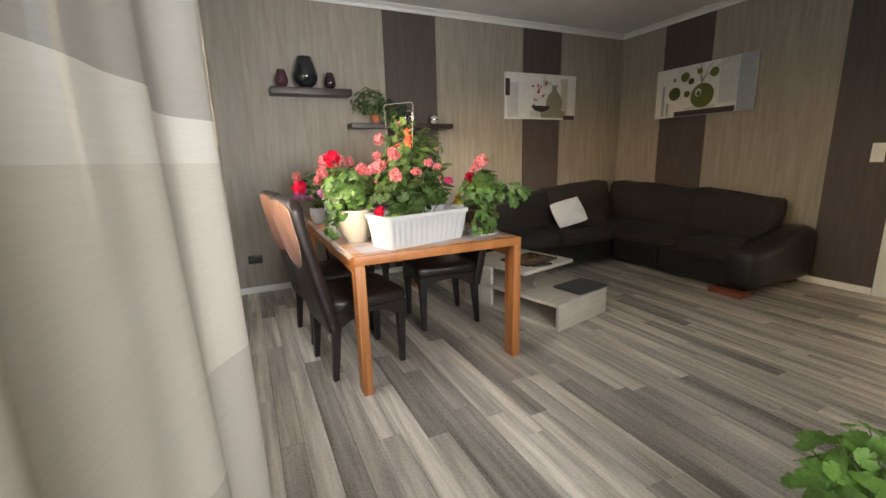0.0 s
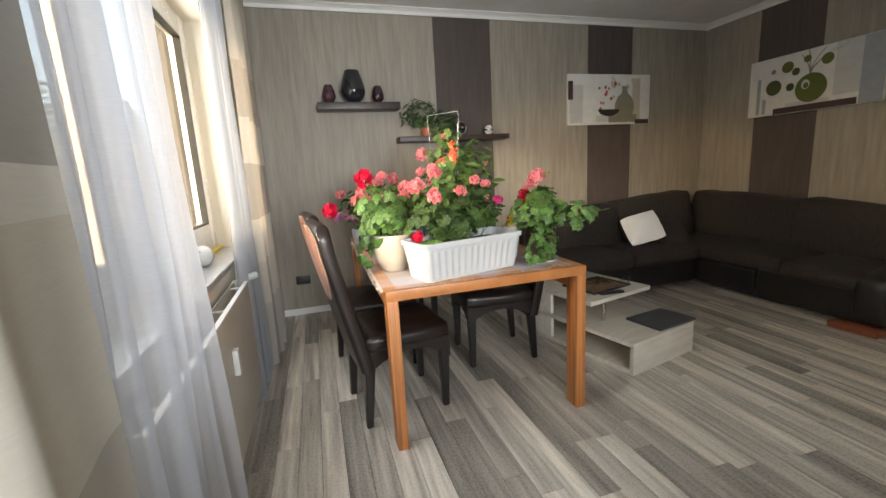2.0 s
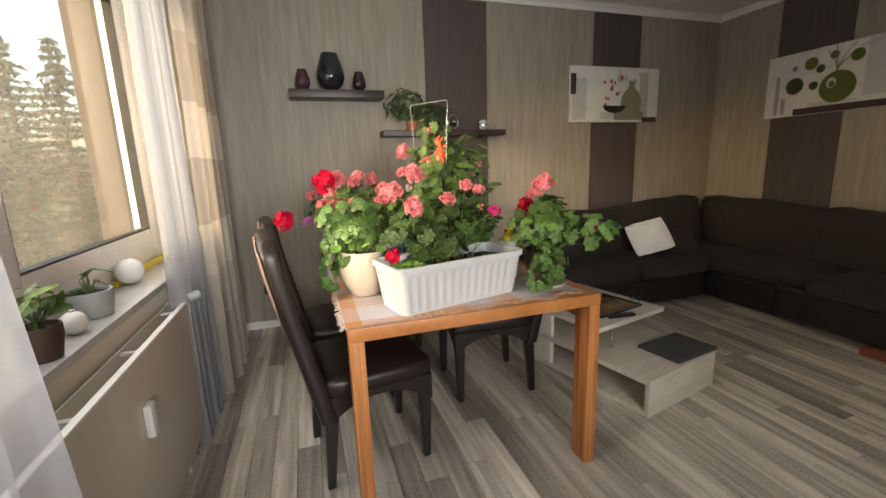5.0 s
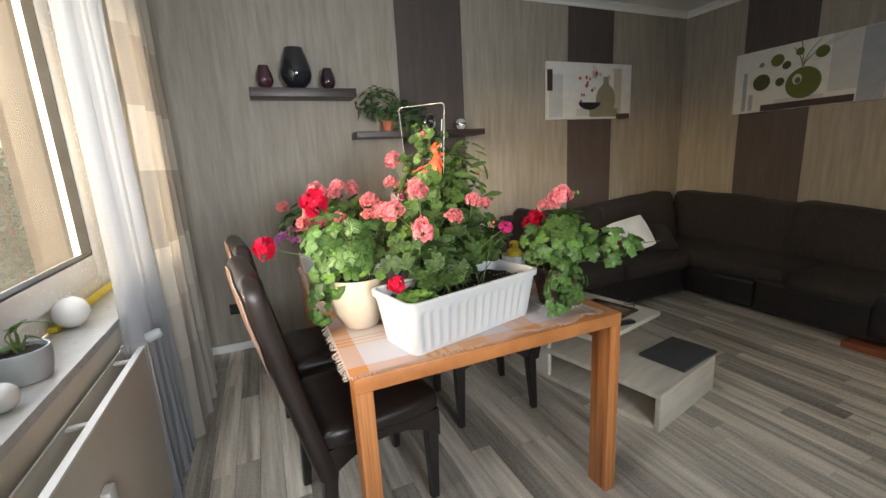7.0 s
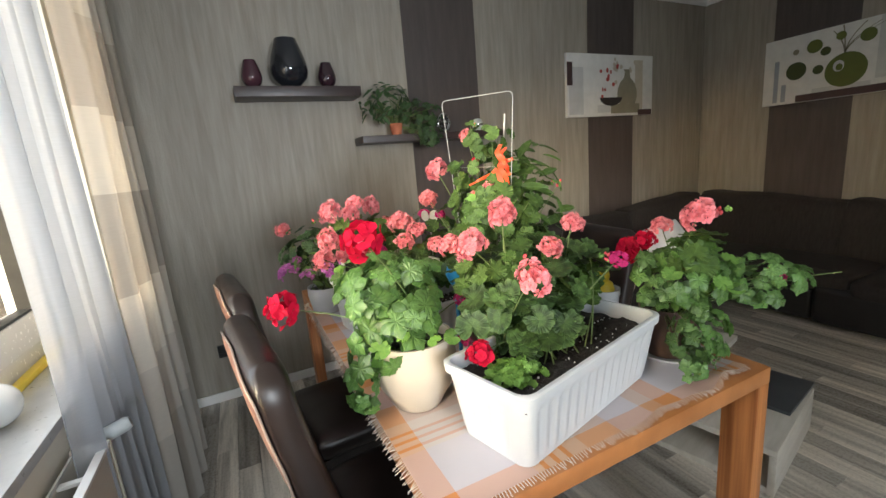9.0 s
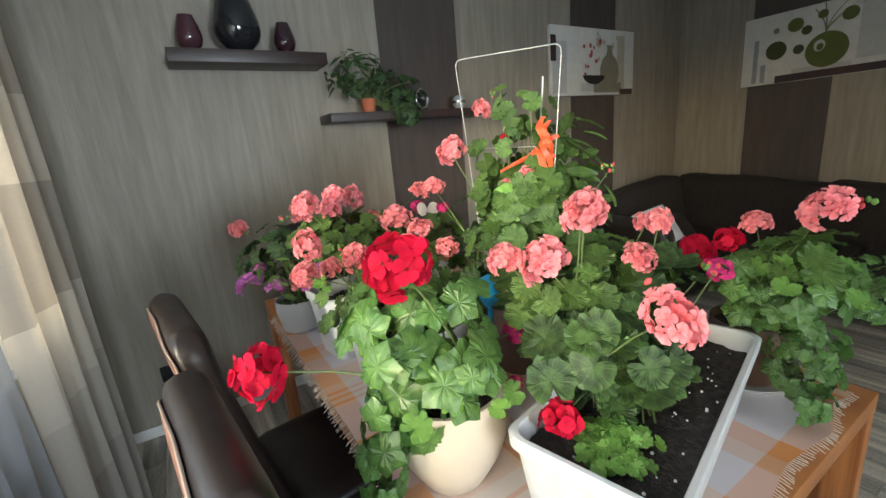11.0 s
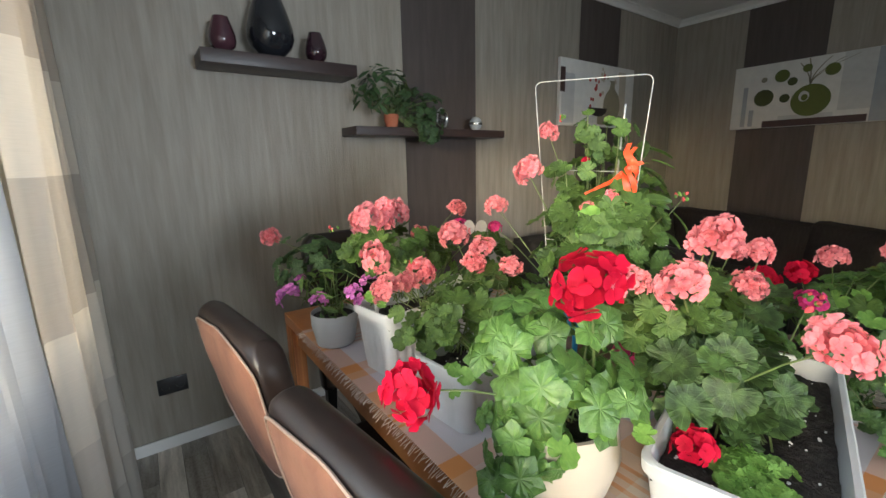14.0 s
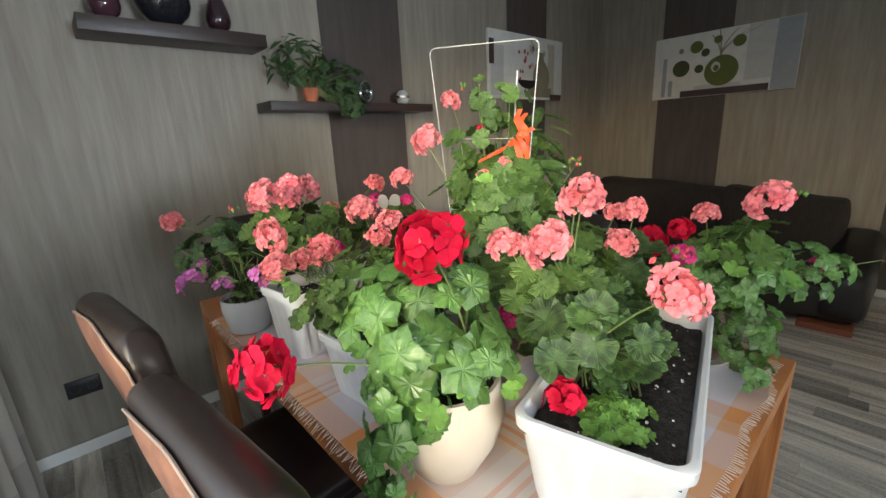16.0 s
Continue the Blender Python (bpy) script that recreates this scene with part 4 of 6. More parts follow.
# base: along the north wall and along the east wall
part("base", box(2.55, 4.06, 3.86, 4.66, 0.045, 0.27, 0.03, 3), M["sofa_leather"], sofa, "black faux leather base")
part("base", box(4.08, 4.95, 3.30, 4.66, 0.045, 0.27, 0.03, 3), M["sofa_leather"], sofa, "black faux leather base")
part("base", box(4.05, 4.95, 2.42, 3.29, 0.045, 0.31, 0.04, 3), M["sofa_leather"], sofa, "black faux leather base")
for k, (a, b) in enumerate(((2.56, 3.30), (3.31, 4.06))):
    part("seat_cushion", cushion(a, b, 3.80, 4.45, 0.255, 0.415, 0.06, 0.02, k), M["corduroy"], sofa)
part("seat_cushion", cushion(4.07, 4.72, 3.10, 4.45, 0.255, 0.415, 0.06, 0.02, 5), M["corduroy"], sofa)
part("seat_cushion", cushion(4.03, 4.72, 2.46, 3.10, 0.255, 0.40, 0.06, 0.02, 6), M["corduroy"], sofa)
part("back_frame", box(2.55, 4.95, 4.52, 4.68, 0.05, 0.70, 0.04, 3), M["corduroy"], sofa)
part("back_frame", box(4.80, 4.96, 2.75, 4.52, 0.05, 0.66, 0.04, 3), M["corduroy"], sofa)


def back_cushion(a, b, wall, along, za, zb, seed):
    """A loose slumped back cushion from a to b along a wall, its top edge from height za to zb, with pulled-up corners."""
    bm = cushion(0, b - a, 0, 0.24, 0.38, 0.82, 0.05, 0.03, seed)
    for v in bm.verts:
        u = max(0, min(1, v.co.x / (b - a)))
        t = max(0, (v.co.z - 0.38) / 0.44)
        peak = 0.022 * (abs(2 * u - 1) ** 6) - 0.012 * math.sin(math.pi * u)
        crease = 0.014 * noise.noise(Vector((v.co.x * 5, v.co.z * 7, seed * 3.1)))
        v.co.z += t * t * (za + (zb - za) * u - 0.82 + peak) + 0.5 * t * crease
        v.co.y += 0.10 * t - crease
    for v in bm.verts:
        x, y = v.co.x, v.co.y
        v.co.x, v.co.y = (a + x, wall + y) if along == "x" else (wall + y, b - x)
    bmesh.ops.recalc_face_normals(bm, faces=bm.faces[:])
    return bm


part("back_cushion", back_cushion(2.56, 3.58, 4.27, "x", 0.80, 0.80, 2), M["corduroy"], sofa)
part("back_cushion", back_cushion(3.56, 4.48, 4.25, "x", 0.815, 0.885, 3), M["corduroy"], sofa)
part("back_cushion", back_cushion(3.36, 4.50, 4.57, "y", 0.865, 0.80, 7), M["corduroy"], sofa)
part("back_cushion", back_cushion(2.60, 3.38, 4.56, "y", 0.83, 0.755, 9), M["corduroy"], sofa)
# sloping rolled arm at the open end
bm = cushion(4.02, 4.98, 2.37, 2.62, 0.06, 0.46, 0.07, 0.015, 8)
for v in bm.verts:
    if v.co.z > 0.22:
        t = max(0, min(1, (v.co.x - 4.05) / 0.85))
        v.co.z += (t * t * (3 - 2 * t) * 0.14 - 0.065) * (v.co.z - 0.22) / 0.24
part("armrest", bm, M["sofa_leather"], sofa, "sloping black leather armrest")
for x, y in ((4.03, 2.44), (2.65, 3.9), (4.85, 2.5), (4.85, 4.55), (2.65, 4.55)):
    part("foot", box(x - 0.06, x + 0.10, y - 0.03, y + 0.25 if x == 4.03 else y + 0.05, 0.0, 0.045, 0.006), M["foot_wood"], sofa, "reddish wooden foot")

bm = cushion(-0.16, 0.16, -0.055, 0.055, -0.15, 0.15, 0.012, 0.015, 21)
for v in bm.verts:
    edge = max(abs(v.co.x) / 0.16, abs(v.co.z) / 0.15)
    v.co.y *= 1 - 0.82 * min(1, edge) ** 3
    corner = (abs(v.co.x) / 0.2) * (abs(v.co.z) / 0.2)
    v.co.x *= 0.94 + 0.10 * corner
    v.co.z *= 0.94 + 0.10 * corner
tagged(part("throw_pillow", bm, M["pillow"], None, "small white cotton cushion leaning on the sofa", at=pose(3.60, 4.07, 0.585, -34, -17, -24)), "", "cushion")

bm = cushion(-0.19, 0.19, -0.06, 0.06, -0.15, 0.15, 0.02, 0.02, 23)
for v in bm.verts:
    edge = max(abs(v.co.x) / 0.19, abs(v.co.z) / 0.15)
    v.co.y *= 1 - 0.8 * min(1, edge) ** 3
tagged(part("throw_pillow", bm, M["corduroy"], None, "dark brown corduroy cushion lying on the sofa corner", at=pose(3.93, 4.10, 0.52, -48, 6, -12)), "", "cushion")

# ---- coffee table ----
coffee = thing("coffee_table", "low pale oak two-tier coffee table with open shelf", "coffee table", at=pose(2.235, 2.615, 0, 0, 0, 13))
CW, CL = 0.60, 0.98
part("bottom_board", box(0.004, CW, 0.025, CL, 0.0, 0.028, 0.002), M["pale_oak"], coffee)
part("end_panel", box(0, CW, 0, 0.0245, 0.0, 0.172, 0.002), M["pale_oak"], coffee)
part("lower_top", box(0, CW, 0, CL, 0.1725, 0.20, 0.002), M["pale_oak"], coffee)
part("back_panel", box(CW - 0.018, CW - 0.002, 0.025, CL, 0.0285, 0.172), M["pale_oak"], coffee)
part("side_panel", box(0, 0.026, 0.66, CL, 0.0285, 0.172, 0.002), M["pale_oak"], coffee)
part("side_panel", box(0, 0.026, 0.66, CL, 0.2005, 0.344, 0.002), M["pale_oak"], coffee)
part("upper_top", box(0.0, CW, 0.31, CL, 0.3445, 0.372, 0.002), M["pale_oak"], coffee)
part("post", lathe([(0.012, 0.2), (0.012, 0.3445)], 14, closed=True), M["chrome"], coffee, "chrome post", at=pose(0.18, 0.36, 0))
part("post", lathe([(0.012, 0.2), (0.012, 0.3445)], 14, closed=True), M["chrome"], coffee, "chrome post", at=pose(0.5, 0.8, 0))
lap = thing("laptop", "closed dark grey laptop on the coffee table", "laptop", at=pose(2.66, 2.86, 0.20, 0, 0, 10))
part("base", box(-0.18, 0.17, -0.13, 0.12, 0.0, 0.009, 0.003), M["slate"], lap)
part("lid", box(-0.18, 0.17, -0.13, 0.12, 0.0092, 0.016, 0.003), M["slate"], lap)
mag = thing("tray", "dark brown printed tray on the coffee table", "tray", at=pose(2.43, 3.22, 0.372, 0, 0, 13))
part("base", box(-0.18, 0.18, -0.14, 0.14, 0, 0.004, 0.001), M["brown_print"], mag)
for a in ((-0.18, 0.18, -0.146, -0.14), (-0.18, 0.18, 0.14, 0.146), (-0.186, -0.18, -0.146, 0.146), (0.18, 0.186, -0.146, 0.146)):
    part("rim", box(*a, 0, 0.012, 0.001), M["black"], mag)
for x, y, r in ((2.40, 3.02, -5),):
    rem = thing("remote_control", "black remote control on the coffee table", "remote control", "remotes on the coffee table", at=pose(x, y, 0.372, 0, 0, r))
    part("body", box(-0.085, 0.085, -0.02, 0.02, 0, 0.016, 0.004), M["black"], rem)
    for k in range(6):
        part("button", box(-0.07 + k * 0.024, -0.058 + k * 0.024, -0.010, 0.010, 0.0162, 0.018), M["slate"], rem)
specs = thing("eyeglasses", "folded dark-rimmed eyeglasses on the coffee table", "eyeglasses", at=pose(2.70, 3.20, 0.372, 0, 0, 40))
for sx in (-0.034, 0.034):
    ring_pts = [(sx + 0.026 * math.cos(a), 0.0, 0.020 + 0.018 * math.sin(a)) for a in [2 * math.pi * k / 16 for k in range(17)]]
    part("rim", tube(ring_pts, 0.0022, 6), M["black"], specs)
    part("temple", tube([(sx * 1.76, 0.0, 0.028), (sx * 1.7, 0.04, 0.02), (-sx * 0.4, 0.055 if sx > 0 else 0.062, 0.006)], 0.0022, 6), M["black"], specs)
part("bridge", tube([(-0.010, 0, 0.026), (0, 0, 0.030), (0.010, 0, 0.026)], 0.002, 6), M["black"], specs)
# unseen window, made up to frame the fill lamp
added_win = thing("window_2", "unseen white plastic window added in the rear wall", "window", kind="structure")
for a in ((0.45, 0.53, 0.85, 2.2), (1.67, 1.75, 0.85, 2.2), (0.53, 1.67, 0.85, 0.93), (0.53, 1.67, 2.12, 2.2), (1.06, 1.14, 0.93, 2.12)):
    part("window_frame", box(a[0], a[1], Y0 - 0.12, Y0 - 0.05, a[2], a[3], 0.005), M["upvc"], added_win)

# ---- window sill ----
strip = tagged(part("yellow_strip", box(-0.100, -0.070, 3.22, 3.955, 0.80, 0.822, 0.006), M["yellow"], None, "yellow foam draught strip lying along the window frame"), "", "strip")


def round_pot(parent, material_, radius, height, belly=1.0, foot=0.75, rim=0.006, label=""):
    prof = [(0, 0.002), (foot * radius * 0.9, 0.0), (foot * radius, 0.004), ((foot + 1) / 2 * radius * belly, height * 0.35), (radius * (0.5 + 0.5 * belly), height * 0.65), (radius, height - 0.006), (radius - 0.001, height), (radius - rim, height), (radius - rim - 0.002, height * 0.8), (radius * 0.7, height * 0.78)]
    pot = part("pot", lathe(prof, 36), material_, parent, label)
    bm = lathe([(radius - rim - 0.001, 0.0), (radius * 0.6, 0.004), (0.001, 0.006)], 24)
    for v in bm.verts:
        v.co.z += 0.006 * noise.noise(v.co * 60)
    part("soil", bm, M["soil"], pot, "dark potting soil", at=pose(0, 0, height * 0.86))
    return pot


# ---- leaves and flowers ----
def leaf_mesh(kind, material_, seed):
    """One leaf, about 1 across from stalk to rim, lying flat with its stalk at the origin's side."""
    rng = random.Random(seed)
    bm = bmesh.new()
    if kind == "long":
        rows_ = []
        for j in range(7):
            t = j / 6
            w = 0.34 * math.sin(math.pi * min(1, t * 0.93 + 0.03)) ** 0.8
            z = -0.45 * t * t + 0.12 * t
            rows_.append([bm.verts.new((2 * t, w * s_, z + 0.10 * abs(s_))) for s_ in (-1, 0, 1)])
        for a, b in zip(rows_, rows_[1:]):
            for k in range(2):
                bm.faces.new((a[k], b[k], b[k + 1], a[k + 1]))
        return finish(bm, material_)
    n = 36 if kind == "round" else 40
    centre = bm.verts.new((0, 0, 0))
    inner, outer = [], []
    for k in range(n):
        a = 2 * math.pi * k / n
        d = abs((a - math.pi + math.pi) % (2 * math.pi) - math.pi)
        if kind == "round":
            r = 1.0 + 0.055 * math.cos(9 * a) + 0.03 * rng.uniform(-1, 1)
            gap = max(0, 1 - abs(math.pi - d) / 0.42)
            r *= 1 - 0.72 * gap
            z = 0.14 + 0.09 * math.cos(4.5 * a * 2) * 0.7 + 0.05 * rng.uniform(-1, 1)
        else:
            r = 0.76 + 0.27 * (1 - abs(math.sin(2.5 * a)))
            gap = max(0, 1 - abs(math.pi - d) / 0.30)
            r *= 1 - 0.6 * gap
            z = 0.02 - 0.16 * abs(math.cos(2.5 * a)) + 0.05 * rng.uniform(-1, 1)
        outer.append(bm.verts.new((r * math.cos(a), r * math.sin(a), z)))
        if k % 2 == 0:
            q = 0.55 * r
            inner.append(bm.verts.new((q * math.cos(a), q * math.sin(a), 0.055 + (0.035 if (k // 2) % 2 else -0.02))))
    m = n // 2
    for k in range(m):
        bm.faces.new((centre, inner[k], inner[(k + 1) % m]))
        bm.faces.new((inner[k], outer[2 * k], outer[2 * k + 1]))
        bm.faces.new((inner[k], outer[2 * k + 1], inner[(k + 1) % m]))
        bm.faces.new((inner[(k + 1) % m], outer[2 * k + 1], outer[(2 * k + 2) % n]))
    return finish(bm, material_)


def zonal_material():
    """Rounded leaf with a darker horseshoe ring and pale veins."""
    m = material("zonal_leaf", (0.042, 0.084, 0.024), (0.094, 0.162, 0.040), 0.46, scale=(2.5, 2.5, 2.5), bump=0.3, fine=14, vary=0.32, through_light=0.18)
    nt = m.node_tree
    hsv = next(n for n in nt.nodes if n.bl_idname == "ShaderNodeHueSaturation")
    ramp = next(n for n in nt.nodes if n.bl_idname == "ShaderNodeValToRGB")
    co = next(n for n in nt.nodes if n.bl_idname == "ShaderNodeTexCoord")
    ln = nt.nodes.new("ShaderNodeVectorMath")
    ln.operation = "LENGTH"
    nt.links.new(co.outputs["Object"], ln.inputs[0])
    zone = nt.nodes.new("ShaderNodeValToRGB")
    els = zone.color_ramp.elements
    els[0].position, els[0].color = 0.40, (1, 1, 1, 1)
    els[1].position, els[1].color = 0.95, (1.0, 1.0, 1.0, 1)
    els.new(0.58).color = (0.50, 0.52, 0.45, 1)
    els.new(0.74).color = (0.58, 0.62, 0.52, 1)
    nt.links.new(ln.outputs["Value"], zone.inputs["Fac"])
    mul = nt.nodes.new("ShaderNodeMixRGB")
    mul.blend_type = "MULTIPLY"
    mul.inputs[0].default_value = 1.0
    nt.links.new(ramp.outputs["Color"], mul.inputs[1])
    nt.links.new(zone.outputs["Color"], mul.inputs[2])
    nt.links.new(mul.outputs[0], hsv.inputs["Color"])
    return m


def add_veins(m, count, strength):
    """Pale veins that fan out from the stalk, in colour and relief."""
    nt = m.node_tree
    hsv = next(n for n in nt.nodes if n.bl_idname == "ShaderNodeHueSaturation")
    co = next(n for n in nt.nodes if n.bl_idname == "ShaderNodeTexCoord")
    sep = nt.nodes.new("ShaderNodeSeparateXYZ")
    nt.links.new(co.outputs["Object"], sep.inputs[0])
    def maths(op, a, b=None):
        n = nt.nodes.new("ShaderNodeMath")
        n.operation = op
        for k, v in ((0, a), (1, b)):
            if v is None:
                continue
            if isinstance(v, (int, float)):
                n.inputs[k].default_value = v
            else:
                nt.links.new(v, n.inputs[k])
        return n.outputs[0]
    angle = maths("ARCTAN2", sep.outputs["Y"], sep.outputs["X"])
    wave = maths("ABSOLUTE", maths("SINE", maths("MULTIPLY", angle, count / 2)))
    line = nt.nodes.new("ShaderNodeMapRange")
    line.inputs["From Max"].default_value = 0.16
    line.inputs["To Min"].default_value, line.inputs["To Max"].default_value = strength, 0.0
    nt.links.new(wave, line.inputs["Value"])
    mix = nt.nodes.new("ShaderNodeMixRGB")
    mix.inputs[2].default_value = (0.17, 0.28, 0.11, 1)
    nt.links.new(line.outputs[0], mix.inputs[0])
    old = hsv.inputs["Color"].links[0].from_socket
    nt.links.new(old, mix.inputs[1])
    nt.links.new(mix.outputs[0], hsv.inputs["Color"])


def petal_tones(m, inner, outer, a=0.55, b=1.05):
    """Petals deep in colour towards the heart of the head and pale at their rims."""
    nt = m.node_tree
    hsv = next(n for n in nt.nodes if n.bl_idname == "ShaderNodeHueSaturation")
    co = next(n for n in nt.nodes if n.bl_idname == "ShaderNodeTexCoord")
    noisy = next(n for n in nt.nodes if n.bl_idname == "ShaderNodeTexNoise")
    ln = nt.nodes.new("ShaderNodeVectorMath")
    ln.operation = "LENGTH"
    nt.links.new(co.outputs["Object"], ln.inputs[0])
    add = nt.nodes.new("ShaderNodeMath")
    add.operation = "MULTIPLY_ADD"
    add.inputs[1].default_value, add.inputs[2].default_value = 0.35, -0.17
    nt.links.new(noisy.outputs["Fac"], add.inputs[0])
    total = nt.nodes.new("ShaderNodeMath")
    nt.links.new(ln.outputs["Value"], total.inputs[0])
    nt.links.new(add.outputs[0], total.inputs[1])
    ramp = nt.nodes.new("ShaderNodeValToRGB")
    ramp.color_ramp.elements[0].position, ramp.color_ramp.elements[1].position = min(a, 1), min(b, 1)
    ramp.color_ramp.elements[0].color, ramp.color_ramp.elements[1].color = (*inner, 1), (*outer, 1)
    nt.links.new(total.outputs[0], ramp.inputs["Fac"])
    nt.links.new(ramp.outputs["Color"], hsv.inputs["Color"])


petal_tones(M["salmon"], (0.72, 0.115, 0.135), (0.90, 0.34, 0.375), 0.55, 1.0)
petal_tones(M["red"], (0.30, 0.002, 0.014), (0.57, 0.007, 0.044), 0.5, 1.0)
M["zonal"] = zonal_material()
add_veins(M["zonal"], 9, 0.45)
add_veins(M["leaf"], 7, 0.40)
add_veins(M["leaf_ivy"], 5, 0.32)
add_veins(M["leaf_light"], 7, 0.25)


def flower_mesh(material_, florets, petals, size, seed, open_=1.0, dome=-0.35):
    """A domed flower head, radius about 1: florets set round it, each of broad rounded petals in one or two whorls."""
    rng = random.Random(seed)
    bm = bmesh.new()
    for f in range(florets):
        z = 1 - (1 - dome) * (f + 0.5) / florets
        ang = 2.399963 * f + rng.uniform(-0.25, 0.25)
        r = math.sqrt(max(0, 1 - z * z))
        way = Vector((r * math.cos(ang), r * math.sin(ang), z))
        face = (way + Vector((rng.uniform(-0.25, 0.25), rng.uniform(-0.25, 0.25), rng.uniform(-0.15, 0.25)))).normalized()
        turn = face.to_track_quat("Z", "Y").to_matrix().to_4x4()
        base = Matrix.Translation(way * rng.uniform(0.60, 0.94)) @ turn @ Matrix.Rotation(rng.uniform(0, 6), 4, "Z")
        for p in range(petals):
            whorl = p % 2 if petals > 5 else 0
            a = 2 * math.pi * p / petals + rng.uniform(-0.18, 0.18)
            lift = (0.12 + 0.45 * whorl) / open_ + rng.uniform(-0.22, 0.26)
            l = size * (1 - 0.26 * whorl) * rng.uniform(0.85, 1.12)
            w = l * (0.40 if petals > 5 else 0.50) * rng.uniform(0.9, 1.1)
            mat = base @ Matrix.Rotation(a, 4, "Z") @ Matrix.Rotation(-lift, 4, "Y")
            outline = [(0.03, 0, 0.0), (0.36 * l, -0.62 * w, 0.03), (0.68 * l, -w, 0.05), (0.92 * l, -0.72 * w, 0.045), (1.0 * l, 0.0, 0.01 + rng.uniform(-0.06, 0.06)), (0.92 * l, 0.72 * w, 0.045), (0.68 * l, w, 0.05), (0.36 * l, 0.62 * w, 0.03)]
            v = [bm.verts.new(mat @ Vector((x, y, zz + rng.uniform(-0.015, 0.015)))) for x, y, zz in outline]
            c = bm.verts.new(mat @ Vector((0.60 * l, 0, -0.01)))
            for i in range(8):
                bm.faces.new((v[i], v[(i + 1) % 8], c))
    return finish(bm, material_)


LEAVES = {
    "zonal": [leaf_mesh("round", M["zonal"], k) for k in range(4)],
    "round": [leaf_mesh("round", M["leaf"], 10 + k) for k in range(3)],
    "light": [leaf_mesh("round", M["leaf_light"], 20 + k) for k in range(2)],
    "ivy": [leaf_mesh("lobed", M["leaf_ivy"], 30 + k) for k in range(3)],
    "dark": [leaf_mesh("lobed", M["leaf_dark"], 40 + k) for k in range(2)],
    "long": [leaf_mesh("long", M["leaf"], 50)],
    "long_light": [leaf_mesh("long", M["leaf_light"], 52)],
    "long_dark": [leaf_mesh("long", M["leaf_dark"], 51)],
}
HEADS = {
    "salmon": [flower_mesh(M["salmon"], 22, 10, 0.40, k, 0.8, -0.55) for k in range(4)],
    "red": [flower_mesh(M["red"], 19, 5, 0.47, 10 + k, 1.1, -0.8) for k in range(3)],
    "magenta": [flower_mesh(M["magenta"], 12, 5, 0.5, 20 + k, 1.2) for k in range(2)],
    "violet": [flower_mesh(M["violet"], 5, 10, 0.75, 30 + k, 0.7, 0.1) for k in range(2)],
}


def add_leaves(parent, kind, count, centre, radii, size, seed, hollow=0.45, up=0.7, crown=None, keep=None):
    """Leaves spread through an egg-shaped space, each turned outwards and upwards."""
    rng = random.Random(seed)
    spots = []
    made = 0
    while made < count:
        d = Vector((rng.gauss(0, 1), rng.gauss(0, 1), rng.gauss(0, 1))).normalized()
        r = hollow + (1 - hollow) * rng.random() ** 0.6
        p = Vector(centre) + Vector([d[i] * radii[i] * r for i in range(3)])
        if keep and not keep(p):
            continue
        made += 1
        nrm = (Vector((d.x, d.y, d.z * 0.6)) * (1 - up) + Vector((-0.15, -0.16, up)) + 0.35 * Vector((rng.uniform(-1, 1), rng.uniform(-1, 1), rng.uniform(-1, 1)))).normalized()
        turn = nrm.to_track_quat("Z", "Y").to_matrix().to_4x4() @ Matrix.Rotation(rng.uniform(0, 6.28), 4, "Z")
        s_ = rng.uniform(*size)
        ob = new("leaf", rng.choice(LEAVES[kind]))
        ob.parent = parent
        ob.matrix_basis = parent.matrix_basis.inverted() @ Matrix.Translation(p) @ turn @ Matrix.Scale(s_, 4)
        spots.append(p)
    return spots


def add_heads(parent, heads):
    for k, (kind, p, r) in enumerate(heads):
        r *= 0.91 if kind == "salmon" else 0.89
        ob = new("flower_head", HEADS[kind][k % len(HEADS[kind])])
        ob.parent = parent
        ob.matrix_basis = parent.matrix_basis.inverted() @ Matrix.Translation(p) @ pose(0, 0, 0, (k * 37) % 50 - 25 - 12, (k * 53) % 50 - 25, (k * 71) % 360) @ Matrix.Diagonal((r * (1.0 + 0.12 * math.sin(k * 2.1)), r * (1.0 + 0.12 * math.cos(k * 3.3)), r * (0.93 + 0.08 * math.sin(k * 1.7)), 1))
        tagged(ob, f"{kind} flower head")


def add_stems(parent, root, ends, radius, seed, spread=0.05, material_=None):
    rng = random.Random(seed)
    back = parent.matrix_basis.inverted()
    for e in ends:
        a = Vector(root) + Vector((rng.uniform(-1, 1), rng.uniform(-1, 1), 0)) * spread
        b = Vector(e)
        mid_ = a.lerp(b, 0.5) + Vector((rng.uniform(-0.02, 0.02), rng.uniform(-0.02, 0.02), 0.035))
        pts = [back @ (a.lerp(mid_, t).lerp(mid_.lerp(b, t), t)) for t in (0, 0.25, 0.5, 0.75, 1)]
        part("stem", tube(pts, radius, 5, taper=0.6), material_ or M["stem"], parent)


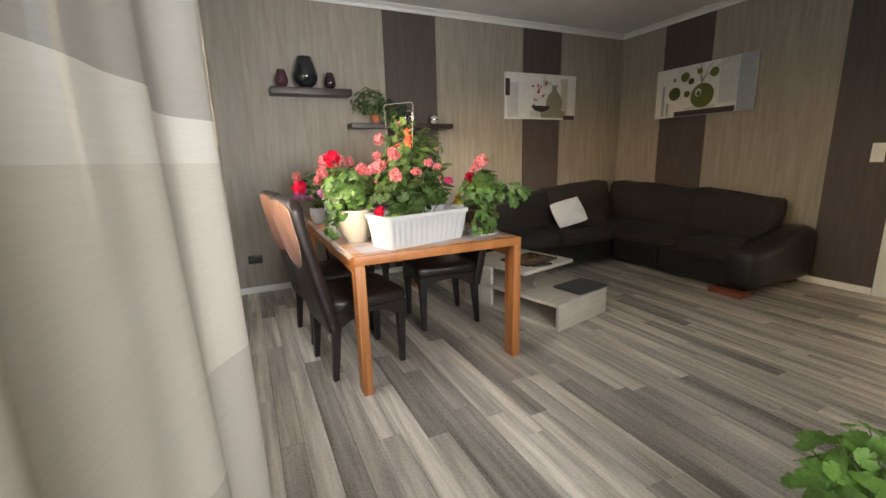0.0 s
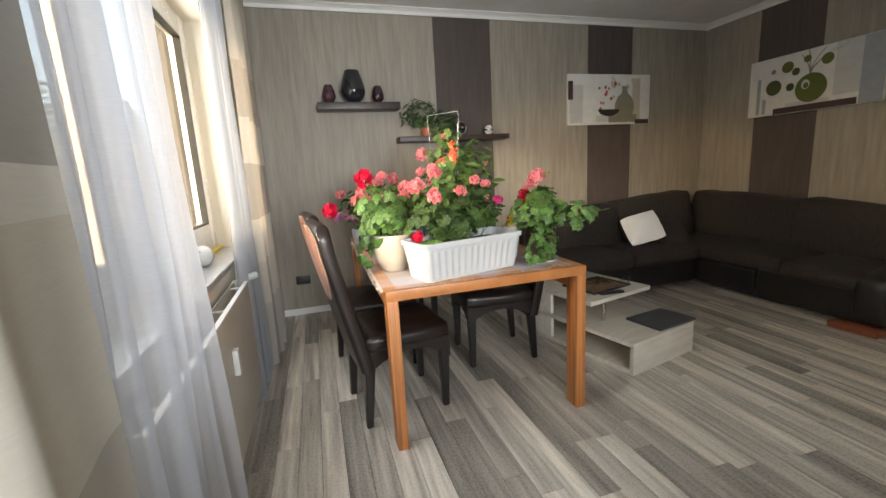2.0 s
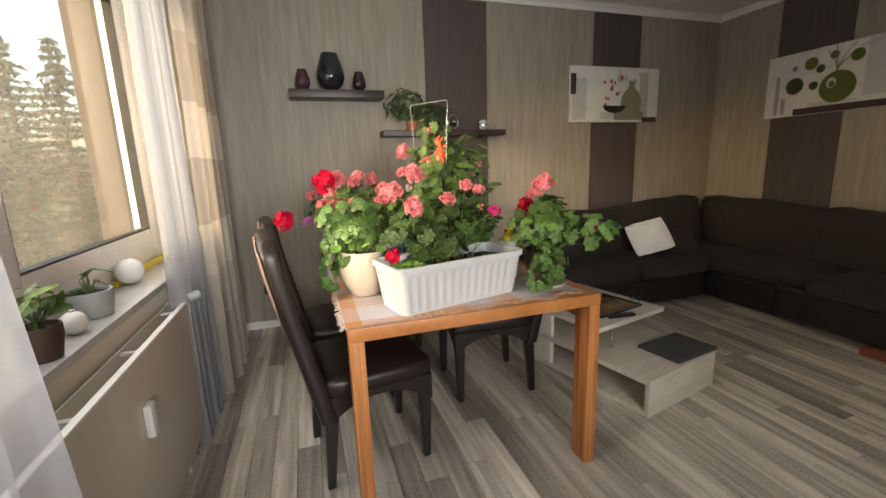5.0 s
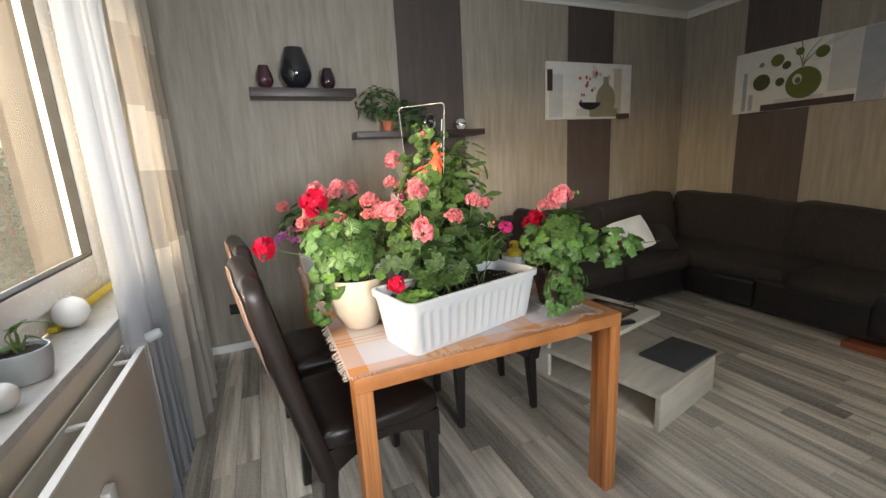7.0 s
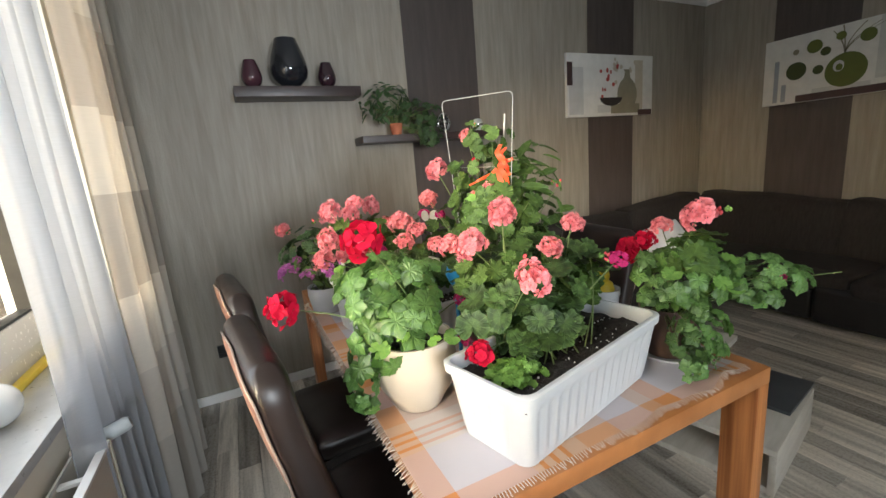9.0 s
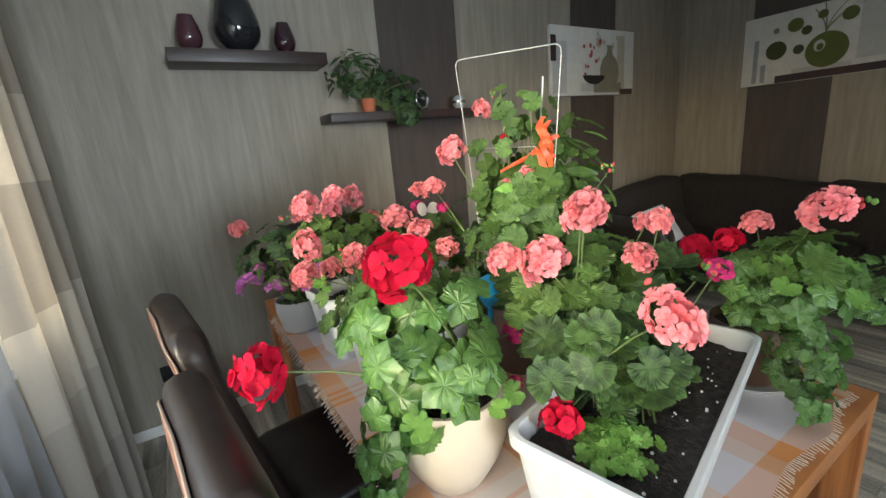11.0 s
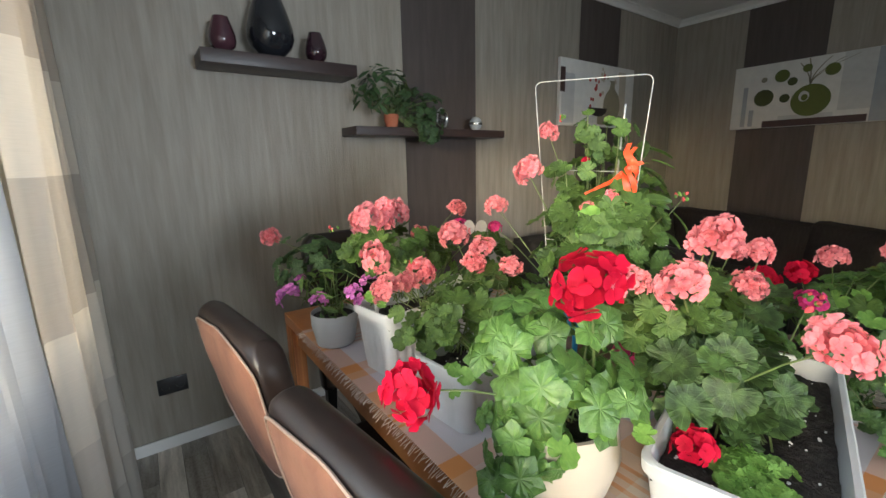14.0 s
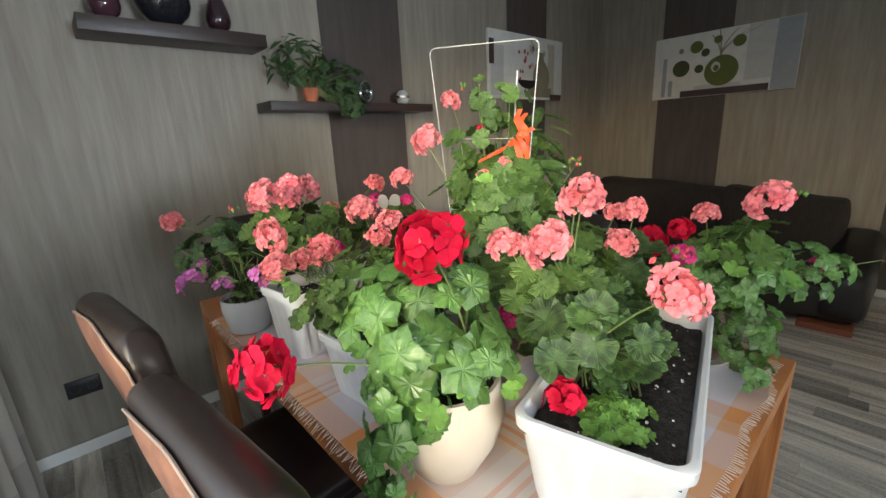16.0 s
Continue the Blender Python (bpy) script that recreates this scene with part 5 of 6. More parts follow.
def trough(parent, length=0.58, width=0.20, height=0.17):
    """Ribbed window-box planter: tapered walls, vertical ribs, rolled rim, hollow with soil."""
    bm = bmesh.new()
    def ring(l, w, z, rib=0.0, corner=0.028):
        pts = []
        nl, nw = 60, 18
        for k in range(nl):
            pts.append((-l / 2 + l * k / nl, -w / 2, 0, -1, k))
        for k in range(nw):
            pts.append((l / 2, -w / 2 + w * k / nw, 1, 0, k))
        for k in range(nl):
            pts.append((l / 2 - l * k / nl, w / 2, 0, 1, k))
        for k in range(nw):
            pts.append((-l / 2, w / 2 - w * k / nw, -1, 0, k))
        out = []
        for x, y, nx_, ny_, k in pts:
            cx = max(-l / 2 + corner, min(l / 2 - corner, x))
            cy = max(-w / 2 + corner, min(w / 2 - corner, y))
            d = Vector((x - cx, y - cy, 0))
            if d.length > 1e-5 and abs(x - cx) > 1e-5 and abs(y - cy) > 1e-5:
                d = d.normalized() * corner
            step = rib if (k % 4 in (0, 1) and 4 <= k < (56 if nx_ == 0 else 15)) else 0
            out.append(bm.verts.new((cx + d.x - nx_ * step, cy + d.y - ny_ * step, z)))
        return out
    levels = [ring(length * 0.90, width * 0.76, 0.0), ring(length * 0.905, width * 0.78, 0.012), ring(length * 0.91, width * 0.80, 0.02, 0.005), ring(length * 0.955, width * 0.92, height * 0.74, 0.005),
              ring(length * 0.96, width * 0.93, height * 0.78), ring(length * 0.965, width * 0.94, height * 0.86), ring(length * 0.995, width * 0.99, height * 0.875), ring(length, width, height * 0.985), ring(length * 0.992, width * 0.975, height),
              ring(length * 0.965, width * 0.91, height), ring(length * 0.958, width * 0.895, height * 0.97), ring(length * 0.93, width * 0.84, height * 0.6)]
    for a, b in zip(levels, levels[1:]):
        for k in range(len(a)):
            bm.faces.new((a[k], a[(k + 1) % len(a)], b[(k + 1) % len(a)], b[k]))
    bm.faces.new(list(reversed(levels[0])))
    planter = part("planter", bm, M["planter"], parent, "white ribbed plastic planter")
    bm = bmesh.new()
    g = [[bm.verts.new((-length * 0.473 + length * 0.946 * i / 50, -width * 0.43 + width * 0.86 * j / 18, height * 0.78 + 0.010 * noise.noise(Vector((i * 0.23, j * 0.35, 1))) + 0.006 * noise.noise(Vector((i * 0.9, j * 1.1, 5))))) for i in range(51)] for j in range(19)]
    for a, b in zip(g, g[1:]):
        for k in range(50):
            bm.faces.new((a[k], a[k + 1], b[k + 1], b[k]))
    part("soil", bm, M["soil"], planter, "dark crumbly potting soil")
    rng = random.Random(int(length * 100))
    bm = bmesh.new()
    for k in range(70):
        at = Vector((rng.uniform(-0.44, 0.44) * length, rng.uniform(-0.38, 0.38) * width, height * 0.78 + 0.006))
        bmesh.ops.create_icosphere(bm, subdivisions=1, radius=rng.uniform(0.0012, 0.0030), matrix=Matrix.Translation(at))
    tagged(part("perlite", bm, M["white"], planter), "white perlite grains", "", "", "stuff")


ZT = 0.7555
# near planter with zonal pelargoniums
t1 = thing("flower_trough", "white ribbed planter of salmon pelargoniums on the table", "planter", "planters on the table", at=pose(1.235, 2.645, ZT, 0, 0, 14))
trough(t1, 0.56, 0.25, 0.175)
heads = [("salmon", (1.038, 2.708, 1.173), 0.042), ("salmon", (1.073, 2.528, 1.128), 0.040), ("salmon", (1.120, 2.695, 1.243), 0.040), ("salmon", (1.25, 2.688, 1.137), 0.036), ("salmon", (1.03, 2.785, 1.165), 0.032),
         ("salmon", (1.33, 2.70, 1.185), 0.030), ("salmon", (1.14, 2.72, 1.225), 0.034), ("magenta", (1.427, 2.638, 1.086), 0.028), ("red", (1.019, 2.659, 0.938), 0.034), ("salmon", (1.42, 2.78, 1.16), 0.028)]
low = lambda p: (p.y > 2.60 + 0.25 * (p.x - 1.05) and p.x > 1.09) or p.z > 1.0
a = add_leaves(t1, "zonal", 80, (1.16, 2.70, 0.985), (0.17, 0.12, 0.09), (0.026, 0.041), 1, up=0.55, keep=low)
a += add_leaves(t1, "zonal", 26, (1.20, 2.655, 0.965), (0.11, 0.06, 0.035), (0.030, 0.042), 7, hollow=0.1, up=0.7)
a += add_leaves(t1, "zonal", 64, (1.28, 2.75, 1.04), (0.21, 0.12, 0.10), (0.022, 0.040), 2, keep=low)
a += add_leaves(t1, "round", 90, (1.20, 2.78, 1.09), (0.18, 0.10, 0.08), (0.018, 0.032), 3)
a += add_leaves(t1, "round", 32, (1.39, 2.77, 1.0), (0.10, 0.07, 0.07), (0.018, 0.034), 4)
add_leaves(t1, "light", 120, (1.065, 2.602, 0.908), (0.072, 0.072, 0.018), (0.008, 0.014), 5, hollow=0.0, up=0.9)
add_stems(t1, (1.22, 2.70, 0.885), [h[1] for h in heads] + a[::4], 0.0022, 6, 0.10)
add_heads(t1, heads)

# cream pot with ivy pelargonium
p1 = thing("potted_pelargonium", "scarlet ivy pelargonium trailing from a cream pot", "potted plant", "pots on the table", at=pose(0.930, 2.845, ZT))
round_pot(p1, M["cream_pot"], 0.102, 0.186, 1.16, 0.60, 0.008, "round cream glazed pot")
heads = [("red", (0.798, 2.703, 1.224), 0.046), ("red", (0.643, 2.847, 1.078), 0.044), ("magenta", (1.058, 2.80, 1.02), 0.026), ("magenta", (1.065, 2.82, 0.90), 0.022)]
a = add_leaves(p1, "ivy", 66, (0.875, 2.82, 1.06), (0.135, 0.13, 0.11), (0.026, 0.043), 11, up=0.4)
a += add_leaves(p1, "ivy", 20, (0.83, 2.82, 0.95), (0.07, 0.08, 0.09), (0.024, 0.040), 12, up=0.3)
a += add_leaves(p1, "ivy", 16, (0.785, 2.83, 0.84), (0.045, 0.06, 0.07), (0.018, 0.030), 13, up=0.2)
add_leaves(p1, "light", 18, (0.90, 2.80, 1.0), (0.12, 0.12, 0.12), (0.014, 0.024), 14)
add_stems(p1, (0.945, 2.855, 0.90), [h[1] for h in heads] + a[::4], 0.0024, 15, 0.04)
add_heads(p1, heads)

# brown pot with trailing pelargonium
p2 = thing("potted_pelargonium", "pink trailing pelargonium in a brown pot on a saucer", "potted plant", "pots on the table", at=pose(1.665, 2.665, ZT))
round_pot(p2, M["brown_pot"], 0.082, 0.15, 1.0, 0.78, 0.004, "brown plastic pot")
part("saucer", lathe([(0, 0.001), (0.085, 0.001), (0.098, 0.012), (0.096, 0.013), (0.084, 0.004), (0, 0.004)], 32), M["milk_glass"], p2, "white saucer")
heads = [("salmon", (1.573, 2.533, 1.184), 0.044), ("red", (1.634, 2.779, 1.055), 0.043), ("magenta", (1.751, 2.442, 1.024), 0.026), ("red", (1.60, 2.70, 1.10), 0.036), ("salmon", (1.60, 2.65, 1.145), 0.028)]
a = add_leaves(p2, "ivy", 66, (1.63, 2.60, 1.01), (0.14, 0.13, 0.10), (0.020, 0.036), 21, up=0.5)
a += add_leaves(p2, "round", 14, (1.60, 2.56, 1.09), (0.07, 0.06, 0.05), (0.028, 0.042), 22, up=0.5)
a += add_leaves(p2, "ivy", 42, (1.60, 2.535, 0.875), (0.085, 0.07, 0.10), (0.015, 0.027), 23, up=0.3)
a += add_leaves(p2, "ivy", 40, (1.76, 2.50, 1.00), (0.11, 0.10, 0.065), (0.017, 0.030), 26, up=0.4)
a += add_leaves(p2, "ivy", 20, (1.77, 2.44, 1.015), (0.075, 0.08, 0.035), (0.014, 0.026), 24, up=0.4)
add_leaves(p2, "light", 32, (1.64, 2.58, 1.02), (0.14, 0.12, 0.09), (0.014, 0.026), 27)
add_leaves(p2, "ivy", 22, (1.56, 2.515, 0.84), (0.065, 0.05, 0.075), (0.013, 0.024), 28, up=0.3)
add_stems(p2, (1.65, 2.65, 0.89), [h[1] for h in heads] + a[::4] + [(1.837, 2.351, 1.03)], 0.0020, 25, 0.04)
add_heads(p2, heads)

# tall plant tied to a white wire trellis
p3 = thing("trellis_plant", "tall pelargonium tied to a white wire trellis", "potted plant", "pots on the table", at=pose(1.30, 3.06, ZT))
round_pot(p3, M["brown_pot"], 0.10, 0.19, 1.0, 0.75, 0.005, "brown plastic pot")
inv = p3.matrix_basis.inverted()
TL, TR = Vector((1.245, 3.196, 1.556)), Vector((1.349, 2.943, 1.545))
BL, BR = Vector((1.262, 3.13, 0.90)), Vector((1.325, 2.985, 0.90))
def rounded(a, b, c, n=5, r=0.02):
    return [b + (a - b).normalized() * r * (1 - t) ** 2 + (c - b).normalized() * r * t ** 2 for t in [k / n for k in range(n + 1)]]
part("trellis_wire", tube([inv @ p for p in [BL] + rounded(BL, TL, TR) + rounded(TL, TR, BR) + [BR]], 0.0013, 6), M["wire"], p3, "white wire hoop")
for z in (1.335, 1.155):
    t = (z - 0.90) / 0.65
    part("trellis_bar", tube([inv @ BL.lerp(TL, t), inv @ BR.lerp(TR, t)], 0.0011, 6), M["wire"], p3)
part("cane", tube([inv @ Vector((1.31, 3.02, 0.9)), inv @ Vector((1.37, 3.02, 1.49))], 0.0024, 6), M["grille"], p3, "thin grey plant stake")
heads = [("salmon", (1.19, 3.165, 1.337), 0.040), ("salmon", (1.359, 3.245, 1.439), 0.032), ("salmon", (1.24, 3.02, 1.25), 0.022), ("salmon", (1.27, 2.98, 1.28), 0.020), ("salmon", (1.216, 3.31, 1.238), 0.034), ("magenta", (1.303, 3.402, 1.153), 0.026), ("red", (1.28, 3.06, 1.36), 0.012)]
a = []
for k, (z, r, n, kind, size) in enumerate(((1.00, 0.17, 60, "round", (0.022, 0.038)), (1.11, 0.165, 70, "round", (0.022, 0.038)), (1.22, 0.15, 64, "round", (0.020, 0.036)), (1.33, 0.115, 46, "round", (0.016, 0.030)), (1.42, 0.075, 26, "round", (0.013, 0.024)))):
    a += add_leaves(p3, kind, n, (1.315, 3.04, z), (r, r, 0.075), size, 40 + k, up=0.45)
add_leaves(p3, "light", 4, (1.255, 3.0, 1.22), (0.05, 0.05, 0.04), (0.034, 0.048), 46, up=0.15)
add_leaves(p3, "round", 60, (1.36, 3.02, 1.16), (0.20, 0.15, 0.16), (0.018, 0.032), 45, hollow=0.6, up=0.4)
add_leaves(p3, "long", 80, (1.46, 3.06, 1.23), (0.13, 0.13, 0.19), (0.026, 0.050), 47, up=0.5)
add_stems(p3, (1.30, 3.06, 0.92), [h[1] for h in heads] + a[::4] + [(1.486, 2.923, 1.26)], 0.0022, 48, 0.04)
add_heads(p3, heads)
bow = thing("ribbon_bow", "orange-red ribbon bow tied to the trellis wire", "ribbon")
c = Vector((1.318, 2.975, 1.335))
across, facing = Vector((0.77, -0.64, 0)), Vector((-0.60, -0.72, 0.35)).normalized()
for a, b, w in ((-0.004, 0.060, 0.020), (0.012, 0.052, 0.016), (-0.092, -0.058, 0.009), (-0.070, -0.048, 0.011), (-0.012, -0.112, 0.017), (0.018, -0.088, 0.014), (0.034, 0.018, 0.018), (0.030, -0.030, 0.016)):
    bm = bmesh.new()
    end = across * a + Vector((0, 0, b))
    row = []
    for k in range(9):
        t = k / 8
        p = c + end * t + facing * (0.012 + 0.010 * math.sin(4 * t + 30 * a)) + across * 0.006 * math.sin(6 * t + 20 * b)
        side = end.cross(facing).normalized() * w * 0.5 * (0.55 + 0.45 * math.sin(math.pi * min(1, t + 0.2)))
        row.append((bm.verts.new(p - side), bm.verts.new(p + side + facing * 0.004 * math.sin(7 * t))))
    for (q, r_), (q2, r2) in zip(row, row[1:]):
        bm.faces.new((q, r_, r2, q2))
    part("ribbon_end", bm, M["ribbon"], bow)
part("knot", lathe([(0, -0.010), (0.008, -0.006), (0.010, 0), (0.008, 0.006), (0, 0.010)], 10), M["ribbon"], bow, at=Matrix.Translation(c + facing * 0.014))

# middle and far white planters
t2 = thing("flower_trough", "low white ribbed planter full of leafy salmon pelargoniums", "planter", "planters on the table", at=pose(1.14, 3.17, ZT, 0, 0, 6))
trough(t2, 0.52, 0.19, 0.16)
heads = [("salmon", (0.798, 3.205, 1.096), 0.038), ("salmon", (0.848, 3.35, 1.13), 0.046), ("salmon", (0.962, 3.322, 1.083), 0.048), ("salmon", (1.088, 3.257, 1.10), 0.040), ("salmon", (1.129, 3.398, 1.152), 0.048), ("salmon", (0.87, 3.24, 1.09), 0.030), ("salmon", (1.15, 3.29, 1.13), 0.038), ("salmon", (1.19, 3.22, 1.08), 0.034), ("magenta", (1.05, 3.42, 1.05), 0.026)]
a = add_leaves(t2, "round", 100, (1.00, 3.16, 1.01), (0.20, 0.13, 0.09), (0.016, 0.032), 51, up=0.5)
a += add_leaves(t2, "round", 36, (1.18, 3.22, 1.0), (0.16, 0.14, 0.09), (0.020, 0.034), 52, up=0.5)
add_leaves(t2, "light", 10, (0.88, 3.05, 0.93), (0.06, 0.05, 0.03), (0.012, 0.02), 53)
add_stems(t2, (1.06, 3.18, 0.89), [h[1] for h in heads] + a[::4], 0.0020, 54, 0.09)
add_heads(t2, heads)
t3 = thing("flower_trough", "tall white ribbed planter of salmon pelargoniums", "planter", "planters on the table", at=pose(1.10, 3.50, ZT, 0, 0, 8))
trough(t3, 0.46, 0.19, 0.20)
heads = [("salmon", (0.894, 3.50, 1.211), 0.050), ("salmon", (1.107, 3.684, 1.197), 0.048), ("salmon", (0.985, 3.56, 1.19), 0.042), ("salmon", (1.409, 3.745, 1.182), 0.045), ("salmon", (1.02, 3.62, 1.225), 0.038), ("salmon", (0.762, 4.043, 1.10), 0.042), ("salmon", (1.15, 3.62, 1.13), 0.030), ("magenta", (1.33, 3.62, 1.14), 0.030)]
a = add_leaves(t3, "round", 100, (1.05, 3.58, 1.09), (0.22, 0.14, 0.09), (0.018, 0.034), 61, up=0.5)
a += add_leaves(t3, "round", 40, (1.32, 3.56, 1.05), (0.16, 0.16, 0.10), (0.020, 0.034), 62, up=0.5)
add_leaves(t3, "light", 9, (0.905, 3.475, 0.975), (0.035, 0.04, 0.02), (0.014, 0.022), 63)
add_stems(t3, (1.08, 3.52, 0.93), [h[1] for h in heads] + a[::4], 0.0020, 64, 0.08)
add_heads(t3, heads)
part("plant_label", box(-0.19, -0.178, 0.02, 0.024, 0.17, 0.27, 0.001), M["white"], t3, "white plastic plant label")

# small white pot with violet flowers
p4 = thing("potted_cactus", "violet-flowering leaf cactus in a small white pot", "potted plant", "pots on the table", at=pose(0.878, 3.755, ZT))
round_pot(p4, M["planter"], 0.078, 0.115, 1.0, 0.82, 0.004, "small white pot")
heads = [("violet", (0.733, 3.736, 0.957), 0.040), ("violet", (0.863, 3.534, 0.986), 0.032), ("violet", (0.80, 3.66, 0.95), 0.028), ("violet", (0.775, 3.78, 0.995), 0.026), ("violet", (0.95, 3.62, 0.99), 0.026)]
a = add_leaves(p4, "long", 60, (0.86, 3.74, 0.96), (0.11, 0.11, 0.10), (0.016, 0.030), 71, up=0.35)
a += add_leaves(p4, "dark", 46, (0.84, 3.82, 1.04), (0.14, 0.14, 0.10), (0.022, 0.038), 72, up=0.4)
add_stems(p4, (0.878, 3.755, 0.86), [h[1] for h in heads] + a[::4], 0.0022, 73, 0.03)
add_heads(p4, heads)

# small white pot with a yellow duck sitting on it
duck = thing("duck_pot", "small white pot with a yellow plastic duck on top", "ornament", at=pose(1.585, 2.835, ZT, 0, 0, 200))
part("pot", lathe([(0, 0), (0.036, 0.0), (0.038, 0.004), (0.047, 0.15), (0.050, 0.152), (0.050, 0.172), (0.045, 0.172), (0.04, 0.155), (0, 0.153)], 28), M["planter"], duck, "small white pot")
part("body", lathe([(0, 0.15), (0.030, 0.152), (0.034, 0.17), (0.028, 0.19), (0.016, 0.198), (0.019, 0.21), (0.017, 0.226), (0, 0.233)], 20), M["yellow"], duck, "yellow plastic duck")
part("beak", lathe([(0.008, 0), (0.006, 0.010), (0, 0.015)], 8), M["ribbon"], duck, "orange beak", at=pose(0.014, 0, 0.213, 0, 90, 0))

# unopened buds, pebbles and little picks among the plants
def bud_cluster(parent, centre, seed, n=6):
    rng = random.Random(seed)
    inv_ = parent.matrix_basis.inverted()
    for k in range(n):
        p = Vector(centre) + Vector((rng.uniform(-1, 1), rng.uniform(-1, 1), rng.uniform(-0.4, 1))) * 0.014
        bm = lathe([(0, -0.006), (0.0035, -0.002), (0.0042, 0.002), (0.002, 0.006), (0, 0.007)], 8)
        part("bud", bm, M["leaf_light"] if k % 3 else M["salmon"], parent, at=inv_ @ Matrix.Translation(p) @ pose(0, 0, 0, rng.uniform(-40, 40), rng.uniform(-40, 40), 0))


bud_cluster(p3, (1.486, 2.923, 1.262), 1, 8)
bud_cluster(p3, (1.37, 3.21, 1.475), 2, 5)
bud_cluster(p2, (1.60, 2.49, 1.19), 3, 5)
bud_cluster(t1, (1.36, 2.62, 1.10), 4, 7)
bud_cluster(t1, (1.08, 2.56, 1.155), 5, 4)
bud_cluster(t2, (0.90, 3.27, 1.12), 6, 5)
bud_cluster(t3, (0.86, 3.66, 1.16), 7, 5)
rng = random.Random(31)
M["pebble"] = material("pinkish_pebble", (0.34, 0.20, 0.17), (0.50, 0.32, 0.27), 0.7, scale=(60, 60, 60), bump=0.1)
for k in range(9):
    bm = bmesh.new()
    bmesh.ops.create_icosphere(bm, subdivisions=1, radius=0.009)
    for v in bm.verts:
        v.co *= rng.uniform(0.75, 1.15)
        v.co.z *= 0.6
    part("pebble", bm, M["pebble"], p1, at=pose(0.02 + rng.uniform(-0.04, 0.04), -0.05 + rng.uniform(-0.02, 0.02), 0.151))
pick = thing("plant_pick", "small white butterfly-shaped plant pick", "ornament", at=pose(1.30, 3.50, 0.91))
part("stick", tube([(0, 0, 0), (0.0, 0, 0.23)], 0.0015, 5), M["wire"], pick)
for sx in (-1, 1):
    bm = disc(0, 0, 0.020, 0.024, 0, 14)
    bmesh.ops.solidify(bm, geom=bm.faces[:], thickness=0.002)
    part("wing", bm, M["white"], pick, at=pose(0.014 * sx, -0.014 * sx, 0.235, 0, 10 * sx, -45 + 15 * sx))

M["blue"] = material("blue_plastic", (0.015, 0.16, 0.34), (0.02, 0.22, 0.42), 0.4, bump=0.0)
ball_stake = thing("watering_globe", "blue plastic watering globe among the leaves", "ornament", at=pose(1.12, 2.95, ZT + 0.002))
part("spike", tube([(0, 0, 0.0), (0, 0, 0.25)], 0.006, 8), M["blue"], ball_stake)
part("globe", lathe([(0.006, 0.245), (0.018, 0.26), (0.028, 0.285), (0.022, 0.31), (0, 0.322)], 18), M["blue"], ball_stake)

# ---- plant on the wall shelf ----
p5 = thing("shelf_plant", "trailing green plant in a small terracotta pot", "potted plant", at=pose(1.612, 4.61, 1.5582))
round_pot(p5, M["terracotta"], 0.042, 0.075, 1.0, 0.75, 0.004, "small terracotta pot")
a = add_leaves(p5, "long_dark", 110, (1.555, 4.59, 1.765), (0.19, 0.10, 0.12), (0.022, 0.040), 81, up=0.4)
a += add_leaves(p5, "dark", 70, (1.78, 4.57, 1.68), (0.17, 0.09, 0.11), (0.020, 0.036), 82, up=0.4, keep=lambda p: p.z > 1.575)
a += add_leaves(p5, "dark", 30, (1.80, 4.49, 1.53), (0.10, 0.02, 0.08), (0.018, 0.030), 83, up=0.1, keep=lambda p: p.y < 4.505)
add_stems(p5, (1.612, 4.61, 1.62), a[::3], 0.0016, 84, 0.015)

# ---- pots on the window sill ----
p6 = thing("sill_plant", "small succulent in a grey ceramic pot on the sill", "potted plant", "plants on the window sill", at=pose(-0.005, 2.82, 0.8002))
round_pot(p6, M["grey_pot"], 0.068, 0.09, 1.02, 0.86, 0.006, "grey ceramic pot")
a = add_leaves(p6, "long", 12, (-0.003, 2.83, 0.925), (0.03, 0.035, 0.04), (0.022, 0.036), 91, up=0.6)
add_stems(p6, (-0.005, 2.82, 0.875), a, 0.003, 92, 0.01)
p7 = thing("sill_plant", "green leafy plant in a brown pot on the sill", "potted plant", "plants on the window sill", at=pose(0.040, 2.445, 0.8002))
round_pot(p7, M["brown_pot"], 0.048, 0.095, 1.0, 0.78, 0.004, "brown pot")
a = add_leaves(p7, "long", 22, (0.042, 2.455, 0.94), (0.05, 0.06, 0.05), (0.022, 0.04), 93, up=0.5)
add_stems(p7, (0.040, 2.445, 0.88), a, 0.002, 94, 0.01)
for x, y, r in ((-0.040, 3.27, 0.057), (0.026, 2.635, 0.036)):
    ball = thing("glass_ball", "white milk-glass ball resting on the window sill", "ornament", "balls on the window sill", at=pose(x, y, 0.8002))
    part("ball", lathe([(r * math.sin(math.pi * k / 14), r - r * math.cos(math.pi * k / 14)) for k in range(15)], 28), M["milk_glass"], ball)
    part("cap", lathe([(0.008, 2 * r - 0.002), (0.008, 2 * r + 0.005), (0, 2 * r + 0.006)], 10), M["grille"], ball)

# ---- floor plant near the entrance ----
p8 = thing("floor_plant", "light green leafy plant in a brown floor pot", "potted plant", at=pose(1.66, 0.80, 0))
round_pot(p8, M["brown_pot"], 0.13, 0.26, 1.0, 0.78, 0.008, "brown floor pot")
a = add_leaves(p8, "long_light", 80, (1.66, 0.79, 0.40), (0.24, 0.17, 0.14), (0.03, 0.06), 95, up=0.5)
a += add_leaves(p8, "light", 30, (1.60, 0.82, 0.46), (0.20, 0.14, 0.10), (0.02, 0.04), 96)
add_stems(p8, (1.66, 0.80, 0.22), a[::3], 0.003, 97, 0.04)

